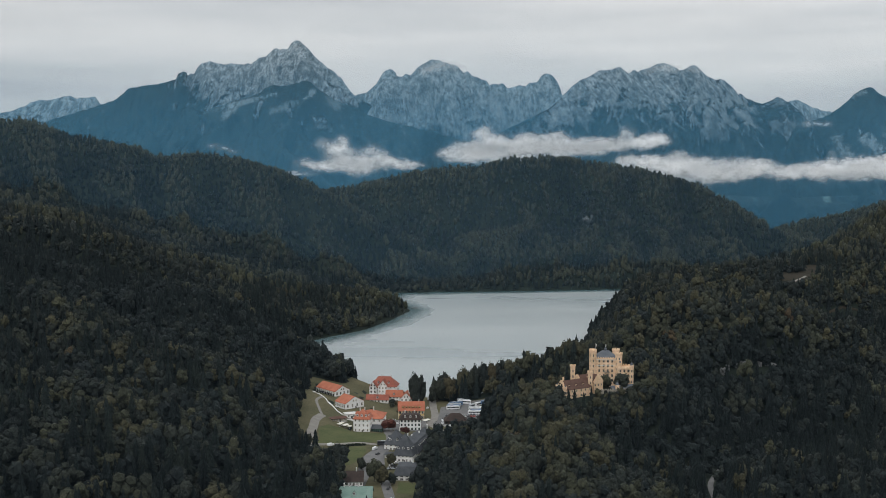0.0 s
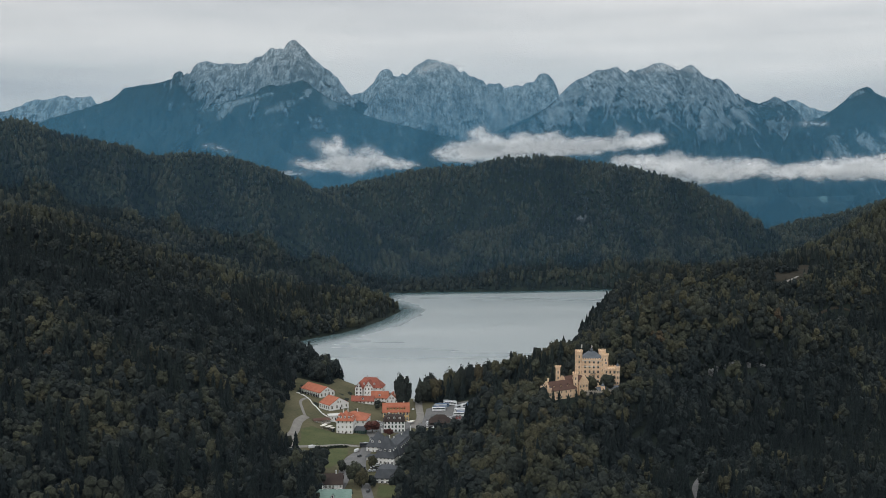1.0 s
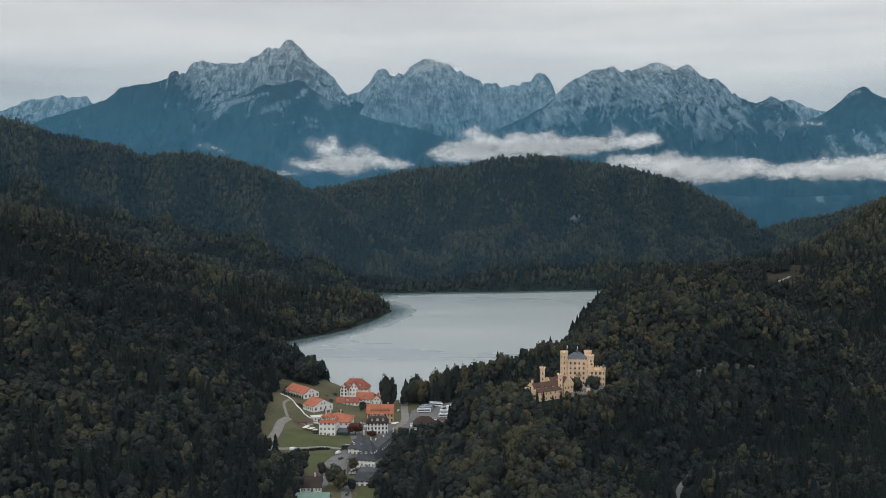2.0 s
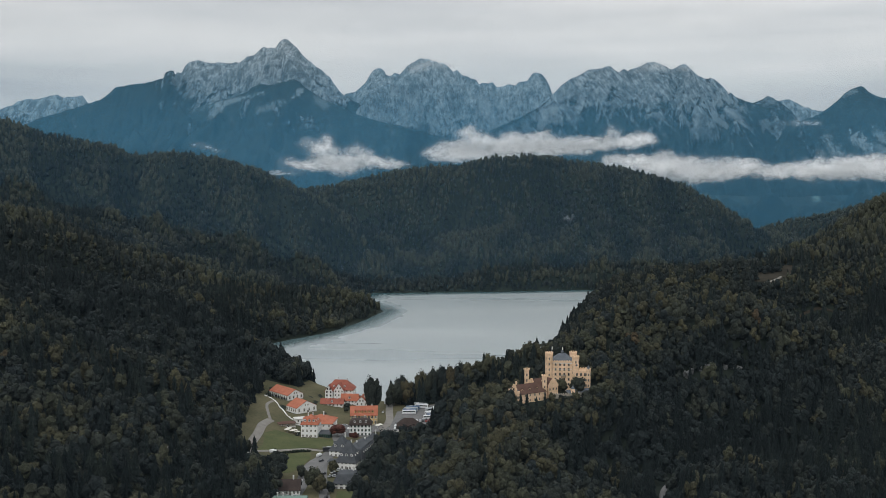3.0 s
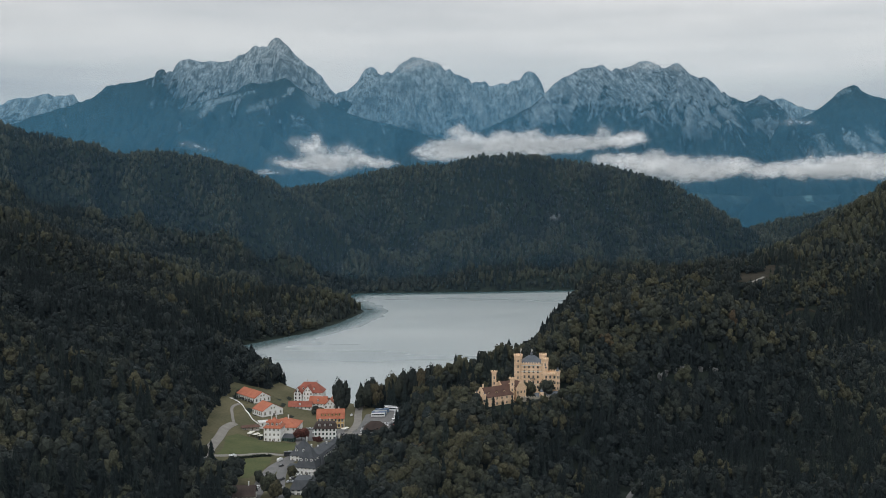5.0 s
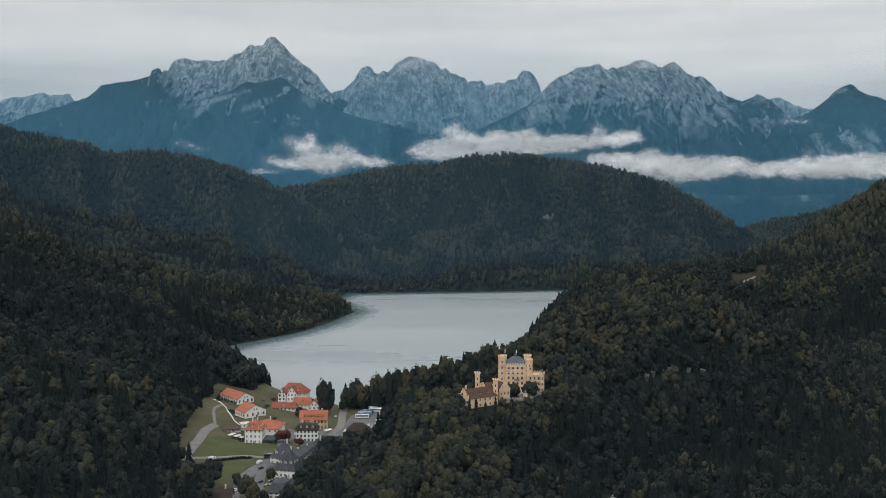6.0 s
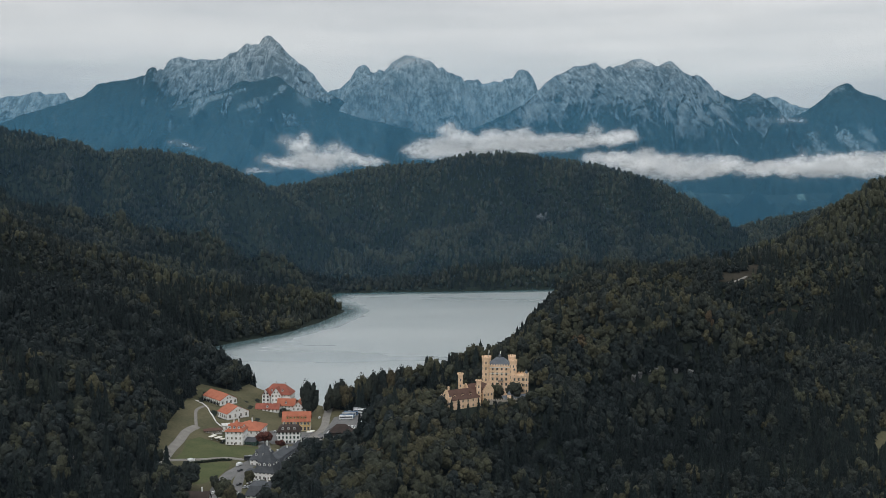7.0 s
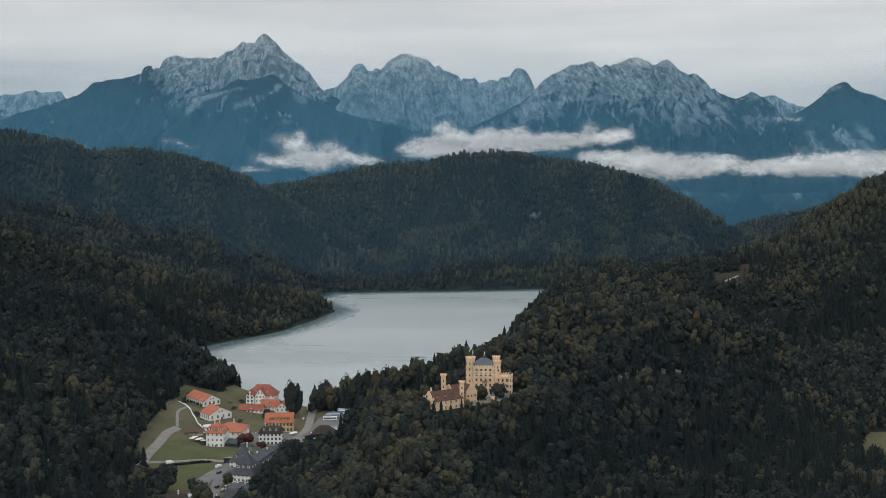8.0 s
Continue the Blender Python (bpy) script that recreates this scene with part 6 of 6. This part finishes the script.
cloud("thin wisp of mist in a mountain notch", [(1275, 351, 47, 13.7, 0.55), (941, 339, 23, 17.6, 0.3)], 3700, WISP, 491, 1)
cloud("grey cloud wrapped round the summits", [(-18, 565, 69, 16.3, 0.8), (57, 553, 29, 12.2, 0.5), (795, 557, 65, 14.3, 0.7), (900, 553, 29, 12.2, 0.6), (-520, 641, 24, 14.3, 0.45)],
      3860, cloud_material("summit_cloud", 60, 0.36, (0.97, 0.97, 0.96), 1.1, 0.3), 511, 1, 8.0)


# ---- thin valley haze painted on tinted see-through sheets, denser towards the mountains ----
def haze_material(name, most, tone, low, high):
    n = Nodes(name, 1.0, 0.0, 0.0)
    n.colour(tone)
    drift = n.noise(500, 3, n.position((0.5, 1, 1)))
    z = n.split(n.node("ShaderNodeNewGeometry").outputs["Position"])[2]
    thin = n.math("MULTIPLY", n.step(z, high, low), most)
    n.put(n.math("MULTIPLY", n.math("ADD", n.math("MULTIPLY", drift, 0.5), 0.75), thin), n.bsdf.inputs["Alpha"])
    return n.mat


# each sheet's tint and alpha stand in for the air's blue haze
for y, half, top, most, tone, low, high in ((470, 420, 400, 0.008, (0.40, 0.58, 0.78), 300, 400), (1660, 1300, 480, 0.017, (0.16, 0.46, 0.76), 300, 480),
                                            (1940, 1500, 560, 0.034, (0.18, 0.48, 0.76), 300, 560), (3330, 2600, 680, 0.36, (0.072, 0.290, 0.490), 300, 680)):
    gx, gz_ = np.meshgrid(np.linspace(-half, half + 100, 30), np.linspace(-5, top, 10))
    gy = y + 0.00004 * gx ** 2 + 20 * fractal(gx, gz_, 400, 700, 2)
    veil = mesh_from("haze", np.stack([gx, gy, gz_], -1).reshape(-1, 3), grid_faces(30, 10), haze_material("haze_tint_sheet", most, tone, low, high), True)
    tagged(veil, "thin bluish sheet painting haze across the valley", "haze", kind="structure")


# ---- the overcast's grey base, which the highest summits reach into ----
def ceiling_material():
    n = Nodes("cloud_base", 1.0, 0.0, 0.0)
    n.colour((0.95, 0.96, 0.97))
    z = n.split(n.node("ShaderNodeNewGeometry").outputs["Position"])[2]
    level = n.math("ADD", z, n.math("MULTIPLY", n.math("SUBTRACT", n.noise(240, 4, n.position((0.7, 1, 1.2)), 0.6), 0.5), 260.0))
    n.put(n.math("MULTIPLY", n.step(level, 490, 1300), 0.62), n.bsdf.inputs["Alpha"])
    return n.mat


gx, gz_ = np.meshgrid(np.linspace(-2700, 2900, 60), np.linspace(440, 1150, 12))
gy = 3880 + 40 * fractal(gx, gz_, 500, 720, 2)
low_cloud = mesh_from("cloud", np.stack([gx, gy, gz_], -1).reshape(-1, 3), grid_faces(60, 12), ceiling_material(), True)
tagged(low_cloud, "thin grey cloud base drifting round the summits", "cloud", kind="structure")
